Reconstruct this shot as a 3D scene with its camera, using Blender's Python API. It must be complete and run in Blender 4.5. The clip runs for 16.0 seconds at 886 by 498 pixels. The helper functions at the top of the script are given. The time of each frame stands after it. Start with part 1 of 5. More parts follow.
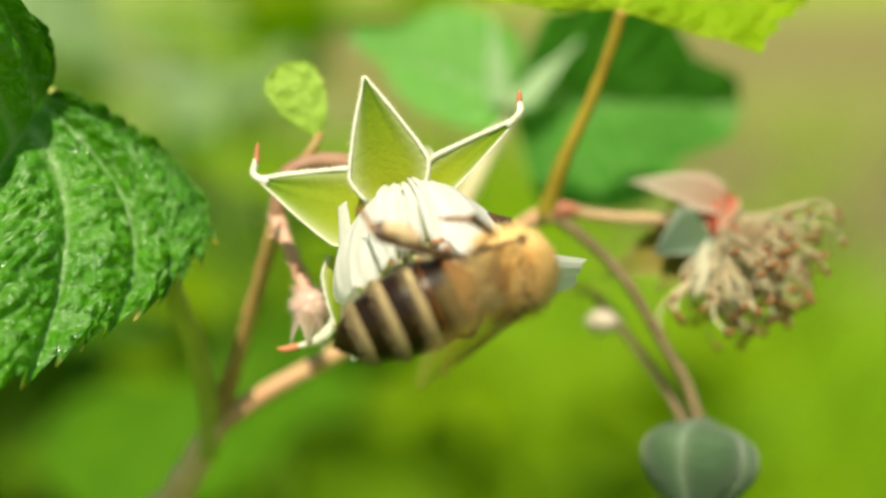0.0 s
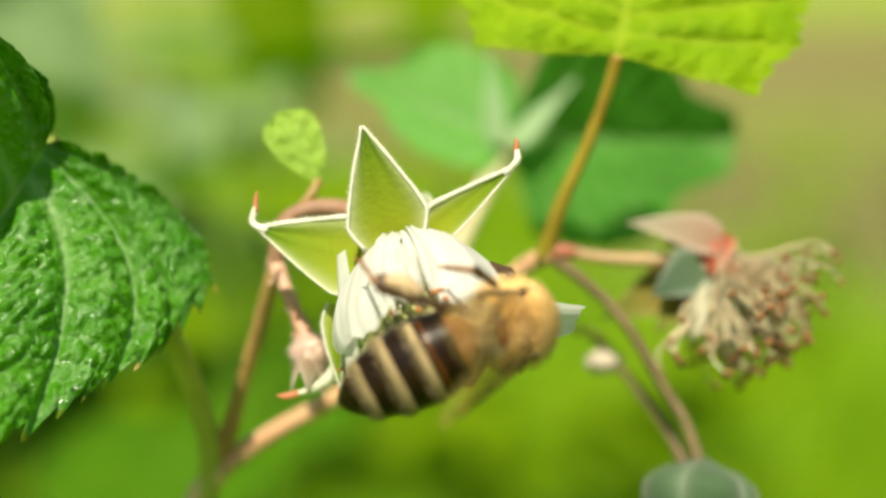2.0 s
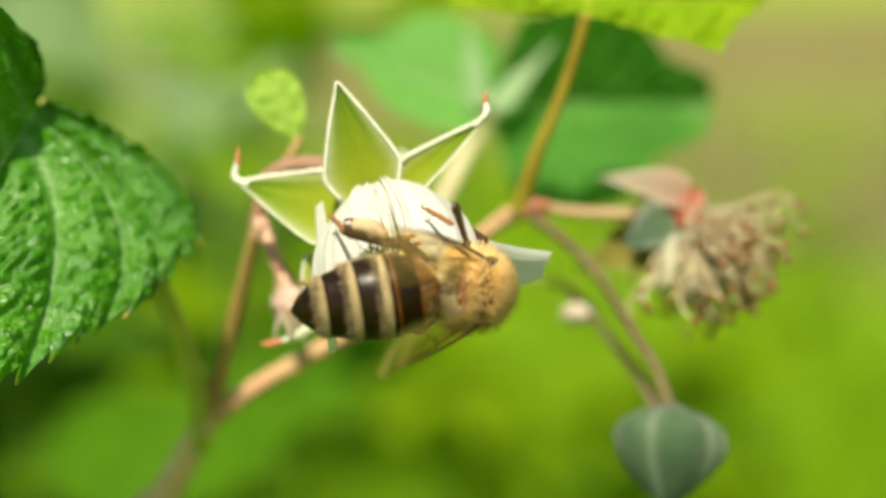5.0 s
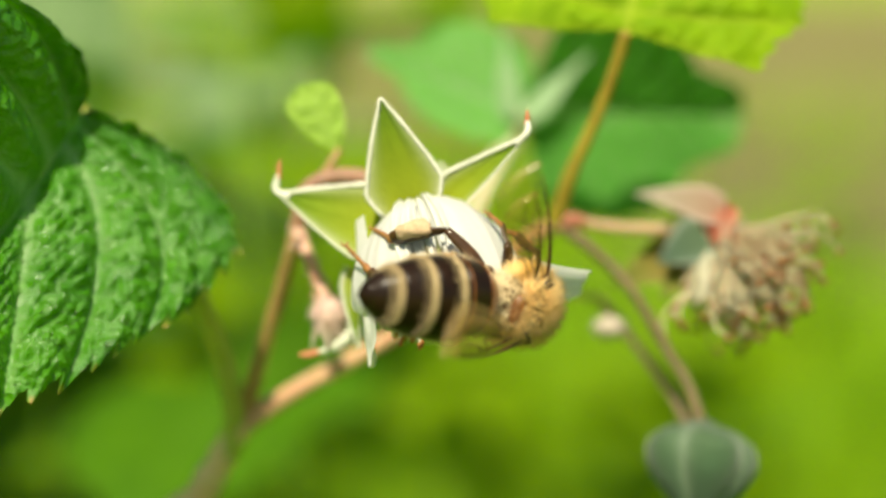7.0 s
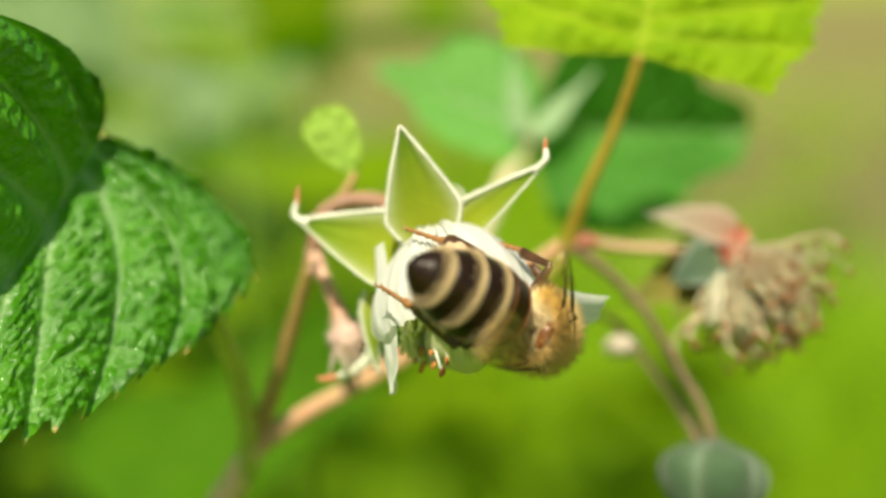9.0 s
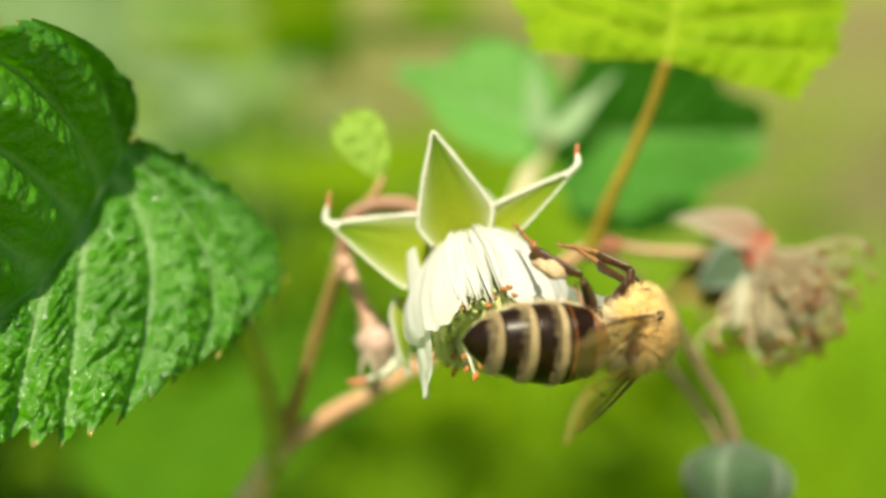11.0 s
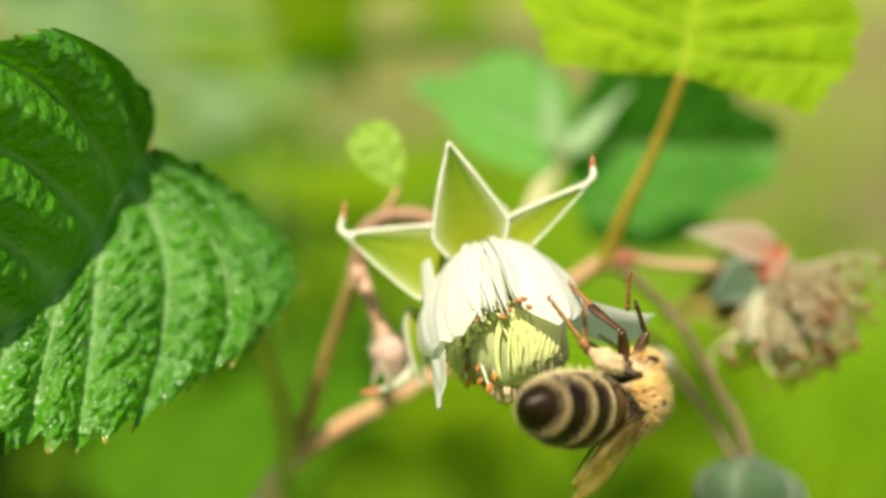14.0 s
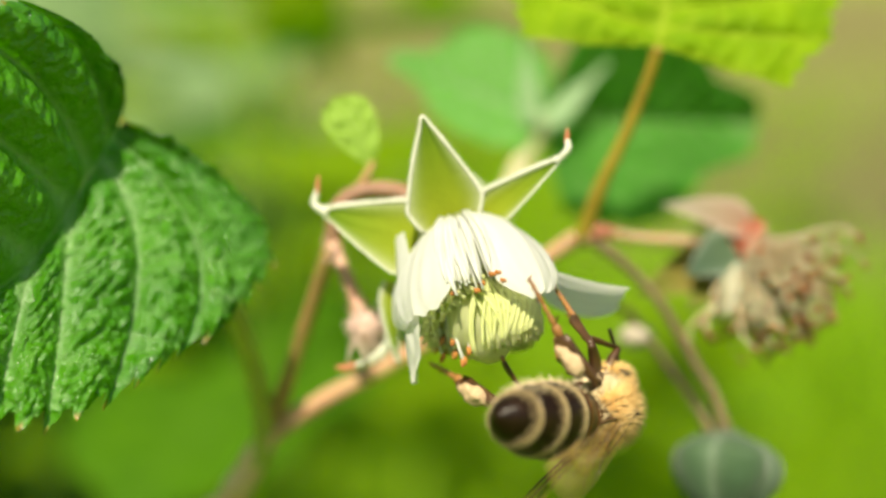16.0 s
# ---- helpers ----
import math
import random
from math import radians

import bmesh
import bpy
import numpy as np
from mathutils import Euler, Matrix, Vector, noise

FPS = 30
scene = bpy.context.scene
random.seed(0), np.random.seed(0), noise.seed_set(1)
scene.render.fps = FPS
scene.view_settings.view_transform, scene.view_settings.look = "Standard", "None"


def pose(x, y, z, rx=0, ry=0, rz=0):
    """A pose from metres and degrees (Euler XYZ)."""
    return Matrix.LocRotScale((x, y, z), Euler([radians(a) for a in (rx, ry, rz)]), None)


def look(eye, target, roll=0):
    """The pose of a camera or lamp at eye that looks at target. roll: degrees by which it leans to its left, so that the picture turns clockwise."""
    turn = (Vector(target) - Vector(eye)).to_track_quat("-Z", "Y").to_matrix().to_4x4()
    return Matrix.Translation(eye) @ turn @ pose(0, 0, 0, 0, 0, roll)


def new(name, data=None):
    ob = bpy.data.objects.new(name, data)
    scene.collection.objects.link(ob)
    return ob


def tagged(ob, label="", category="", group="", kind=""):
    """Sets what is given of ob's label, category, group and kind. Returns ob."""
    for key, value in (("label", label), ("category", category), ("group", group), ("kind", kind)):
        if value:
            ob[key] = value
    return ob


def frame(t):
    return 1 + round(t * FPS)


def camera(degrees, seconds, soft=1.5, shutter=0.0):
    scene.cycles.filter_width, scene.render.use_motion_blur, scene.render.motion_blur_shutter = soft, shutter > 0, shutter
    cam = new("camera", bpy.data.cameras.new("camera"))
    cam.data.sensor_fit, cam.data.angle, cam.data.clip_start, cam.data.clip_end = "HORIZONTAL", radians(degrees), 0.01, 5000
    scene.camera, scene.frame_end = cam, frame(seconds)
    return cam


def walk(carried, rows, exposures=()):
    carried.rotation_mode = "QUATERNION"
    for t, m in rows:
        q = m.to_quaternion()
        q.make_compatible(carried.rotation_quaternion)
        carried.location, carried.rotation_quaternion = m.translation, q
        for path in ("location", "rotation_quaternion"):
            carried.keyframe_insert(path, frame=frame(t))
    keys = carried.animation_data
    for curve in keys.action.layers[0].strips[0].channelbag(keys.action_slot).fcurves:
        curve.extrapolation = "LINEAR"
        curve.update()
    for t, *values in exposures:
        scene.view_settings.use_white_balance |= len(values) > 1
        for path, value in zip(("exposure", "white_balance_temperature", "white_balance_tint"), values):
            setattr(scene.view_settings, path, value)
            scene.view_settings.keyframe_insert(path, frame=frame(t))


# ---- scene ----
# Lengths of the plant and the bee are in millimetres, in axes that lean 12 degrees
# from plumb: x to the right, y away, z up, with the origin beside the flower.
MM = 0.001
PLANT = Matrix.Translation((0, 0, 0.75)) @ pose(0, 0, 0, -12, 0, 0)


def mm(x, y, z, rx=0, ry=0, rz=0):
    """A pose from millimetres and degrees."""
    return pose(x * MM, y * MM, z * MM, rx, ry, rz)


# ---- camera ----
cam = camera(40.0, 16.0, soft=2.8)
cam.data.dof.use_dof = True
cam.data.dof.focus_distance = 0.0640
cam.data.dof.aperture_fstop = 12.5
CAMERA_ROWS = [
    (0, 0.00, -65.00, -0.00, 90.00, -0.00, -0.00),
    (0.5, 0.37, -64.56, 0.10, 90.23, 0.24, 0.19),
    (1, 0.55, -64.38, 0.01, 90.38, 0.52, -0.16),
    (1.5, 0.04, -64.58, 0.82, 90.40, 0.50, -0.36),
    (2, 0.05, -65.25, 1.64, 90.79, 0.49, -0.02),
    (2.5, -0.23, -66.35, 1.16, 91.25, 0.53, 0.12),
    (3, -0.09, -67.41, 0.59, 90.58, 0.79, 0.27),
    (3.5, -0.48, -68.52, -0.36, 90.62, 0.76, 0.20),
    (4, 0.12, -68.68, -0.63, 90.47, 0.68, 0.31),
    (4.2, 0.62, -68.39, -1.17, 90.71, 1.10, 0.32),
    (6.3, 2.28, -68.24, 0.48, 89.54, 0.67, 0.53),
    (6.5, 1.53, -68.38, 0.50, 89.62, 0.36, 0.61),
    (7, 0.25, -68.63, 0.92, 89.78, 0.05, 0.78),
    (7.5, -1.30, -68.98, 2.26, 89.24, 0.07, 0.59),
    (8, -2.34, -69.12, 2.87, 89.18, 0.24, 0.10),
    (8.5, -1.38, -69.12, 2.81, 89.40, 0.28, 0.13),
    (11, -3.99, -69.50, 3.45, 89.13, 0.09, -0.38),
    (11.5, -3.68, -69.46, 2.55, 89.10, -0.12, -0.03),
    (12, -2.84, -69.27, 2.24, 89.12, 0.08, 0.21),
    (12.5, -3.13, -69.40, 2.91, 89.54, -0.14, 0.31),
    (13, -3.14, -69.48, 2.98, 89.90, -0.45, 0.93),
    (13.5, -4.41, -69.63, 3.31, 89.94, -0.29, 0.39),
    (14, -4.27, -69.64, 3.36, 89.73, -0.41, 0.09),
    (14.5, -3.67, -69.18, 3.40, 89.30, -0.30, -0.40),
    (15, -2.91, -69.05, 3.17, 89.05, -0.11, -0.47),
    (15.5, -3.38, -68.90, 3.34, 88.84, -0.08, -0.70),
    (16, -3.58, -69.19, 2.96, 88.84, -0.14, -0.55),
]
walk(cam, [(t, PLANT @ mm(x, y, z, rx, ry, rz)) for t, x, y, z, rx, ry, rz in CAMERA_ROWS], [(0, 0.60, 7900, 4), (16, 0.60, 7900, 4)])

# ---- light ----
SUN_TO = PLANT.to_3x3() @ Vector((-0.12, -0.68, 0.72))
world = bpy.data.worlds.new("sky")
scene.world = world
world.use_nodes = True
sky = world.node_tree.nodes.new("ShaderNodeTexSky")
sky.sky_type = "NISHITA"
sky.sun_disc = False
sky.sun_elevation = math.asin(SUN_TO.normalized().z)
sky.sun_rotation = math.atan2(SUN_TO.x, SUN_TO.y)
background = world.node_tree.nodes["Background"]
background.inputs["Strength"].default_value = 0.062
world.node_tree.links.new(sky.outputs[0], background.inputs[0])
lamp = bpy.data.lights.new("sun", "SUN")
lamp.energy, lamp.angle, lamp.color = 4.6, radians(0.5), (1.0, 0.95, 0.85)
sun = new("sun", lamp)
sun.matrix_world = look(SUN_TO * 5, (0, 0, 0.0))


# ---- materials ----
class Nodes:
    """A node material with short calls."""

    def __init__(self, name):
        self.mat = bpy.data.materials.new(name)
        self.mat.use_nodes = True
        self.tree = self.mat.node_tree
        self.bsdf = self.tree.nodes["Principled BSDF"]
        self.out = self.tree.nodes["Material Output"]

    def node(self, kind, **values):
        n = self.tree.nodes.new("ShaderNode" + kind)
        for key, value in values.items():
            n.inputs[key].default_value = value
        return n

    def link(self, a, b):
        self.tree.links.new(a, b)

    def noise(self, scale, detail=4.0, rough=0.6):
        n = self.node("TexNoise", Scale=scale, Detail=detail, Roughness=rough)
        c = self.node("TexCoord")
        self.link(c.outputs["Object"], n.inputs["Vector"])
        return n.outputs["Fac"]

    def ramp(self, fac, *stops):
        r = self.node("ValToRGB")
        while len(r.color_ramp.elements) < len(stops):
            r.color_ramp.elements.new(0.5)
        for e, (at, colour) in zip(r.color_ramp.elements, stops):
            e.position, e.color = at, (*colour, 1)
        self.link(fac, r.inputs["Fac"])
        return r.outputs["Color"]

    def mix(self, fac, a, b, blend="MIX"):
        m = self.tree.nodes.new("ShaderNodeMix")
        m.data_type, m.blend_type = "RGBA", blend
        for value, k in ((fac, 0), (a, 6), (b, 7)):
            if isinstance(value, (int, float)):
                m.inputs[k].default_value = value
            elif isinstance(value, tuple):
                m.inputs[k].default_value = (*value, 1)
            else:
                self.link(value, m.inputs[k])
        return m.outputs[2]

    def maths(self, op, a, b=0.0):
        m = self.tree.nodes.new("ShaderNodeMath")
        m.operation = op
        for value, k in ((a, 0), (b, 1)):
            if isinstance(value, (int, float)):
                m.inputs[k].default_value = value
            else:
                self.link(value, m.inputs[k])
        return m.outputs[0]

    def attr(self, name):
        a = self.tree.nodes.new("ShaderNodeAttribute")
        a.attribute_name = name
        return a.outputs["Fac"]

    def bump(self, height, distance, strength=1.0):
        b = self.node("Bump", Strength=strength, Distance=distance)
        self.link(height, b.inputs["Height"])
        self.link(b.outputs[0], self.bsdf.inputs["Normal"])
        return b.outputs[0]

    def surface(self, colour, rough, **values):
        if isinstance(colour, tuple):
            self.bsdf.inputs["Base Color"].default_value = (*colour, 1)
        else:
            self.link(colour, self.bsdf.inputs["Base Color"])
        if isinstance(rough, (int, float)):
            self.bsdf.inputs["Roughness"].default_value = rough
        else:
            self.link(rough, self.bsdf.inputs["Roughness"])
        for key, value in values.items():
            self.bsdf.inputs[key.replace("_", " ")].default_value = value
        return self

    def translucent(self, colour, share):
        """Lets a share of the light through, as a thin leaf or petal does."""
        t = self.node("BsdfTranslucent")
        if isinstance(colour, tuple):
            t.inputs["Color"].default_value = (*colour, 1)
        else:
            self.link(colour, t.inputs["Color"])
        m = self.node("MixShader", Fac=share)
        self.link(self.bsdf.outputs[0], m.inputs[1])
        self.link(t.outputs[0], m.inputs[2])
        self.link(m.outputs[0], self.out.inputs["Surface"])
        return self


def leaf_material(name, dark, light, vein, through_colour, share=0.35, rough=0.38, gloss=0.5, vein_share=0.55):
    n = Nodes(name)
    patches = n.ramp(n.noise(160, 3), (0.3, dark), (0.7, light))
    grain = n.noise(2600, 3)
    colour = n.mix(n.maths("MULTIPLY", n.attr("vein"), vein_share), patches, vein)
    colour = n.mix(n.maths("MULTIPLY", n.attr("tooth"), 0.8), colour, (0.50, 0.22, 0.05))
    colour = n.mix(0.25, colour, n.ramp(grain, (0.35, (0.5, 0.5, 0.5)), (0.65, (1, 1, 1))), "MULTIPLY")
    n.surface(colour, n.maths("ADD", n.maths("MULTIPLY", n.noise(900), 0.35), rough - 0.16), Specular_IOR_Level=gloss)
    n.bump(n.maths("ADD", grain, n.maths("MULTIPLY", n.noise(1100, 3), 1.6)), 0.00026, 1.0)
    return n.translucent(n.mix(0.5, through_colour, patches), share).mat


def stalk_material(name, low, high, spot, scale=260):
    n = Nodes(name)
    colour = n.ramp(n.noise(scale, 3), (0.32, low), (0.66, high))
    colour = n.mix(n.maths("MULTIPLY", n.ramp(n.noise(2200, 2), (0.55, (0, 0, 0)), (0.75, (1, 1, 1))), 0.6), colour, spot)
    n.surface(colour, 0.5, Specular_IOR_Level=0.35, Subsurface_Weight=0.15, Subsurface_Scale=0.0008)
    n.bump(n.noise(1800), 0.0001, 0.6)
    return n.mat


LEAF = leaf_material("raspberry leaf", (0.036, 0.205, 0.003), (0.078, 0.320, 0.006), (0.46, 0.68, 0.34), (0.12, 0.66, 0.003), 0.30, 0.18, 0.85, 0.42)
PALE_LEAF = leaf_material("pale leaf", (0.10, 0.38, 0.04), (0.17, 0.48, 0.09), (0.50, 0.66, 0.45), (0.16, 0.55, 0.06), 0.35, 0.5, 0.4)
YOUNG_LEAF = leaf_material("young leaf", (0.16, 0.32, 0.005), (0.28, 0.46, 0.010), (0.46, 0.56, 0.05), (0.42, 0.62, 0.010), 0.30, 0.6, 0.2)
TENDER_LEAF = leaf_material("tender leaf", (0.20, 0.42, 0.012), (0.36, 0.60, 0.04), (0.58, 0.74, 0.26), (0.46, 0.76, 0.02), 0.35, 0.5, 0.4)
# Pale tone stands for light caught along the folds of the leaf behind.
FOLD_SHEEN = leaf_material("sheen of leaf fold", (0.38, 0.60, 0.33), (0.52, 0.72, 0.46), (0.6, 0.75, 0.5), (0.35, 0.65, 0.25), 0.35, 0.5, 0.4)
FAR_LEAF = leaf_material("leaf behind", (0.040, 0.24, 0.012), (0.08, 0.36, 0.03), (0.42, 0.62, 0.30), (0.10, 0.50, 0.02), 0.4, 0.5, 0.4)
OLIVE = stalk_material("green stalk", (0.25, 0.33, 0.04), (0.40, 0.46, 0.09), (0.34, 0.22, 0.08))
PINK = stalk_material("pink stalk", (0.50, 0.27, 0.20), (0.63, 0.41, 0.31), (0.62, 0.20, 0.16))
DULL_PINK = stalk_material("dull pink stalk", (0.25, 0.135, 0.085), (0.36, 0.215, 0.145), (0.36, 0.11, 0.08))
TAN = stalk_material("tan stalk", (0.46, 0.25, 0.145), (0.55, 0.33, 0.20), (0.36, 0.34, 0.10))
CANE = stalk_material("pale cane bark", (0.56, 0.38, 0.18), (0.68, 0.52, 0.28), (0.40, 0.34, 0.10))
PALE_STALK = stalk_material("pale stalk", (0.52, 0.46, 0.28), (0.64, 0.60, 0.40), (0.50, 0.36, 0.22))
RED_STALK = stalk_material("reddish stalk", (0.30, 0.16, 0.07), (0.36, 0.24, 0.09), (0.24, 0.27, 0.05))
BROWN = stalk_material("brown stalk", (0.13, 0.09, 0.05), (0.20, 0.15, 0.08), (0.10, 0.11, 0.04))
RUSTY = stalk_material("rusty stalk", (0.36, 0.22, 0.12), (0.50, 0.37, 0.22), (0.46, 0.15, 0.10))
RED_KNOT = stalk_material("red knot", (0.32, 0.09, 0.06), (0.42, 0.17, 0.11), (0.30, 0.12, 0.06))
YELLOW = stalk_material("yellow-green stalk", (0.24, 0.17, 0.02), (0.32, 0.26, 0.03), (0.30, 0.12, 0.03))


def petal_material():
    n = Nodes("petal")
    streak = n.attr("vein")
    colour = n.mix(n.maths("MULTIPLY", streak, 0.2), n.ramp(n.noise(500), (0.3, (0.80, 0.81, 0.82)), (0.7, (0.87, 0.88, 0.88))), (0.56, 0.60, 0.55))
    n.surface(colour, 0.55, Specular_IOR_Level=0.25)
    n.bump(n.maths("ADD", n.noise(1500), n.maths("MULTIPLY", streak, 0.35)), 0.00006, 0.6)
    return n.translucent((0.93, 0.94, 0.91), 0.46).mat


def sepal_material(name, inner, base, edge, share):
    n = Nodes(name)
    fuzz = n.noise(3200, 2)
    colour = n.mix(n.attr("along"), base, inner)
    colour = n.mix(0.35, colour, n.ramp(n.noise(420), (0.3, (0.55, 0.62, 0.4)), (0.7, (1, 1, 1))), "MULTIPLY")
    colour = n.mix(n.maths("POWER", n.attr("rim"), 5.0), colour, edge)
    n.surface(colour, 0.7, Specular_IOR_Level=0.2, Sheen_Weight=0.3)
    n.bump(fuzz, 0.00012, 0.8)
    return n.translucent(colour, share).mat


def plain_material(name, low, high, rough=0.5, scale=800, bump=0.00006, **values):
    n = Nodes(name)
    f = n.noise(scale, 4)
    n.surface(n.ramp(f, (0.3, low), (0.7, high)), rough, **values)
    n.bump(f, bump, 0.7)
    return n.mat


PETAL = petal_material()
SEPAL = sepal_material("sepal", (0.125, 0.265, 0.010), (0.38, 0.44, 0.025), (0.60, 0.64, 0.42), 0.40)
GREY_SEPAL = sepal_material("grey sepal", (0.060, 0.115, 0.080), (0.08, 0.13, 0.07), (0.30, 0.36, 0.30), 0.2)
BUD_SEPAL = sepal_material("bud sepal", (0.045, 0.105, 0.060), (0.07, 0.13, 0.06), (0.20, 0.27, 0.19), 0.15)
OLIVE_SEPAL = sepal_material("olive sepal", (0.14, 0.21, 0.025), (0.32, 0.16, 0.05), (0.30, 0.27, 0.09), 0.3)
PINK_SEPAL = sepal_material("pink-edged sepal", (0.33, 0.33, 0.26), (0.38, 0.22, 0.16), (0.60, 0.47, 0.41), 0.25)
WOOLLY = plain_material("grey-pink wool", (0.40, 0.34, 0.28), (0.54, 0.48, 0.40), 0.9, 2500, 0.00012)
CALYX = plain_material("pink wool", (0.58, 0.38, 0.33), (0.72, 0.56, 0.50), 0.9, 2500, 0.00012)
RED_SEPAL = sepal_material("withered sepal", (0.50, 0.36, 0.27), (0.52, 0.10, 0.05), (0.50, 0.40, 0.30), 0.2)
FELT = plain_material("white felt", (0.58, 0.60, 0.49), (0.72, 0.73, 0.63), 0.9, 3000, 0.00012)
RUST_TIP = plain_material("rust tip", (0.40, 0.12, 0.05), (0.52, 0.22, 0.10), 0.6)


def thread_material(name, low, high, through_colour, share):
    n = Nodes(name)
    n.surface(n.ramp(n.noise(700), (0.3, low), (0.7, high)), 0.45, Specular_IOR_Level=0.3)
    return n.translucent(through_colour, share).mat


STYLE = thread_material("pale green style", (0.80, 0.84, 0.44), (0.86, 0.88, 0.58), (0.90, 0.94, 0.56), 0.62)
FILAMENT = thread_material("white filament", (0.70, 0.73, 0.68), (0.80, 0.82, 0.79), (0.88, 0.90, 0.84), 0.36)
ANTHER = plain_material("brown anther", (0.30, 0.10, 0.02), (0.50, 0.22, 0.05), 0.7, 2500, 0.0001)
DRY = plain_material("dry filament", (0.34, 0.27, 0.15), (0.60, 0.54, 0.38), 0.7, Subsurface_Weight=0.2, Subsurface_Scale=0.0004)
DRY_ANTHER = plain_material("dry anther", (0.10, 0.04, 0.012), (0.30, 0.14, 0.05), 0.8)
DRY_PETAL = plain_material("withered petal", (0.34, 0.32, 0.22), (0.46, 0.44, 0.33), 0.7)


# ---- mesh helpers ----
class Shape:
    """Vertices and faces in millimetres, with named values per vertex."""

    def __init__(self):
        self.v, self.f, self.values = [], [], {}

    def add(self, verts, faces, **values):
        k = len(self.v)
        self.v += [tuple(p) for p in verts]
        self.f += [tuple(i + k for i in face) for face in faces]
        for key in set(self.values) | set(values):
            have = self.values.setdefault(key, [])
            have += [0.0] * (k - len(have))
            have += list(values.get(key, [0.0] * len(verts)))
        return self

    def mesh(self, name, material):
        m = bpy.data.meshes.new(name)
        m.from_pydata([(x * MM, y * MM, z * MM) for x, y, z in self.v], [], self.f)
        for key, have in self.values.items():
            a = m.attributes.new(key, "FLOAT", "POINT")
            a.data.foreach_set("value", have)
        m.polygons.foreach_set("use_smooth", [True] * len(m.polygons))
        m.materials.append(material)
        return m


def part(name, shape, material, parent, label="", m=None, thick=0.0):
    """One mesh object under a thing or a part."""
    ob = new(name, shape if isinstance(shape, bpy.types.Mesh) else shape.mesh(name, material))
    ob.parent = parent
    if m is not None:
        ob.matrix_basis = m
    if thick:
        s = ob.modifiers.new("thickness", "SOLIDIFY")
        s.thickness, s.offset = thick * MM, 0.0
    return tagged(ob, label)


def empty(name, m, parent=None):
    ob = new(name)
    ob.empty_display_size = 0.003
    ob.parent = parent
    ob.matrix_basis = m
    return ob


def spline(points, steps=6):
    """A smooth line through the points."""
    p = [Vector(q) for q in points]
    p = [2 * p[0] - p[1], *p, 2 * p[-1] - p[-2]]
    out = []
    for a, b, c, d in zip(p, p[1:], p[2:], p[3:]):
        for i in range(steps):
            t = i / steps
            out.append(0.5 * ((2 * b) + (c - a) * t + (2 * a - 5 * b + 4 * c - d) * t * t + (3 * b - a - 3 * c + d) * t ** 3))
    return out + [p[-2]]


def tube(points, radii, sides=10, steps=6, flat=1.0, lumps=0.0):
    """A round stalk along a smooth line; radii run evenly along it."""
    line = spline(points, steps) if steps > 1 else [Vector(q) for q in points]
    n = len(line)
    verts, faces = [], []
    side = Vector((0.31, 0.22, 0.92))
    for i, c in enumerate(line):
        way = (line[min(i + 1, n - 1)] - line[max(i - 1, 0)]).normalized()
        side = (side - way * side.dot(way)).normalized()
        other = way.cross(side)
        at = i / (n - 1) * (len(radii) - 1)
        k = min(int(at), len(radii) - 2)
        r = radii[k] + (radii[k + 1] - radii[k]) * (at - k)
        for j in range(sides):
            a = 2 * math.pi * j / sides
            q = r * (1 + lumps * noise.noise(c * 0.9 + Vector((math.cos(a), math.sin(a), 0)) * 0.7))
            verts.append(c + side * (math.cos(a) * q) + other * (math.sin(a) * q * flat))
    for i in range(n - 1):
        for j in range(sides):
            faces.append((i * sides + j, i * sides + (j + 1) % sides, (i + 1) * sides + (j + 1) % sides, (i + 1) * sides + j))
    faces.append(tuple(range(sides))[::-1])
    faces.append(tuple((n - 1) * sides + j for j in range(sides)))
    return verts, faces


def ball(rx, ry, rz, rings=8, sides=12, centre=(0, 0, 0)):
    verts = [(centre[0], centre[1], centre[2] + rz)]
    for i in range(1, rings):
        a = math.pi * i / rings
        for j in range(sides):
            b = 2 * math.pi * j / sides
            verts.append((centre[0] + rx * math.sin(a) * math.cos(b), centre[1] + ry * math.sin(a) * math.sin(b), centre[2] + rz * math.cos(a)))
    verts.append((centre[0], centre[1], centre[2] - rz))
    faces = [(0, 1 + j, 1 + (j + 1) % sides) for j in range(sides)]
    for i in range(rings - 2):
        for j in range(sides):
            a, b = 1 + i * sides + j, 1 + i * sides + (j + 1) % sides
            faces.append((a, a + sides, b + sides, b))
    last, k = len(verts) - 1, 1 + (rings - 2) * sides
    faces += [(last, k + (j + 1) % sides, k + j) for j in range(sides)]
    return verts, faces


def grid(rows, cols):
    return [(i * cols + j, i * cols + j + 1, (i + 1) * cols + j + 1, (i + 1) * cols + j) for i in range(rows - 1) for j in range(cols - 1)]


def axes(origin, along, facing):
    """A pose in mm whose y runs along and whose z faces as near as can be."""
    y = Vector(along).normalized()
    z = Vector(facing)
    z = (z - y * z.dot(y)).normalized()
    x = y.cross(z)
    return Matrix.Translation(Vector(origin) * MM) @ Matrix((x, y, z)).transposed().to_4x4()


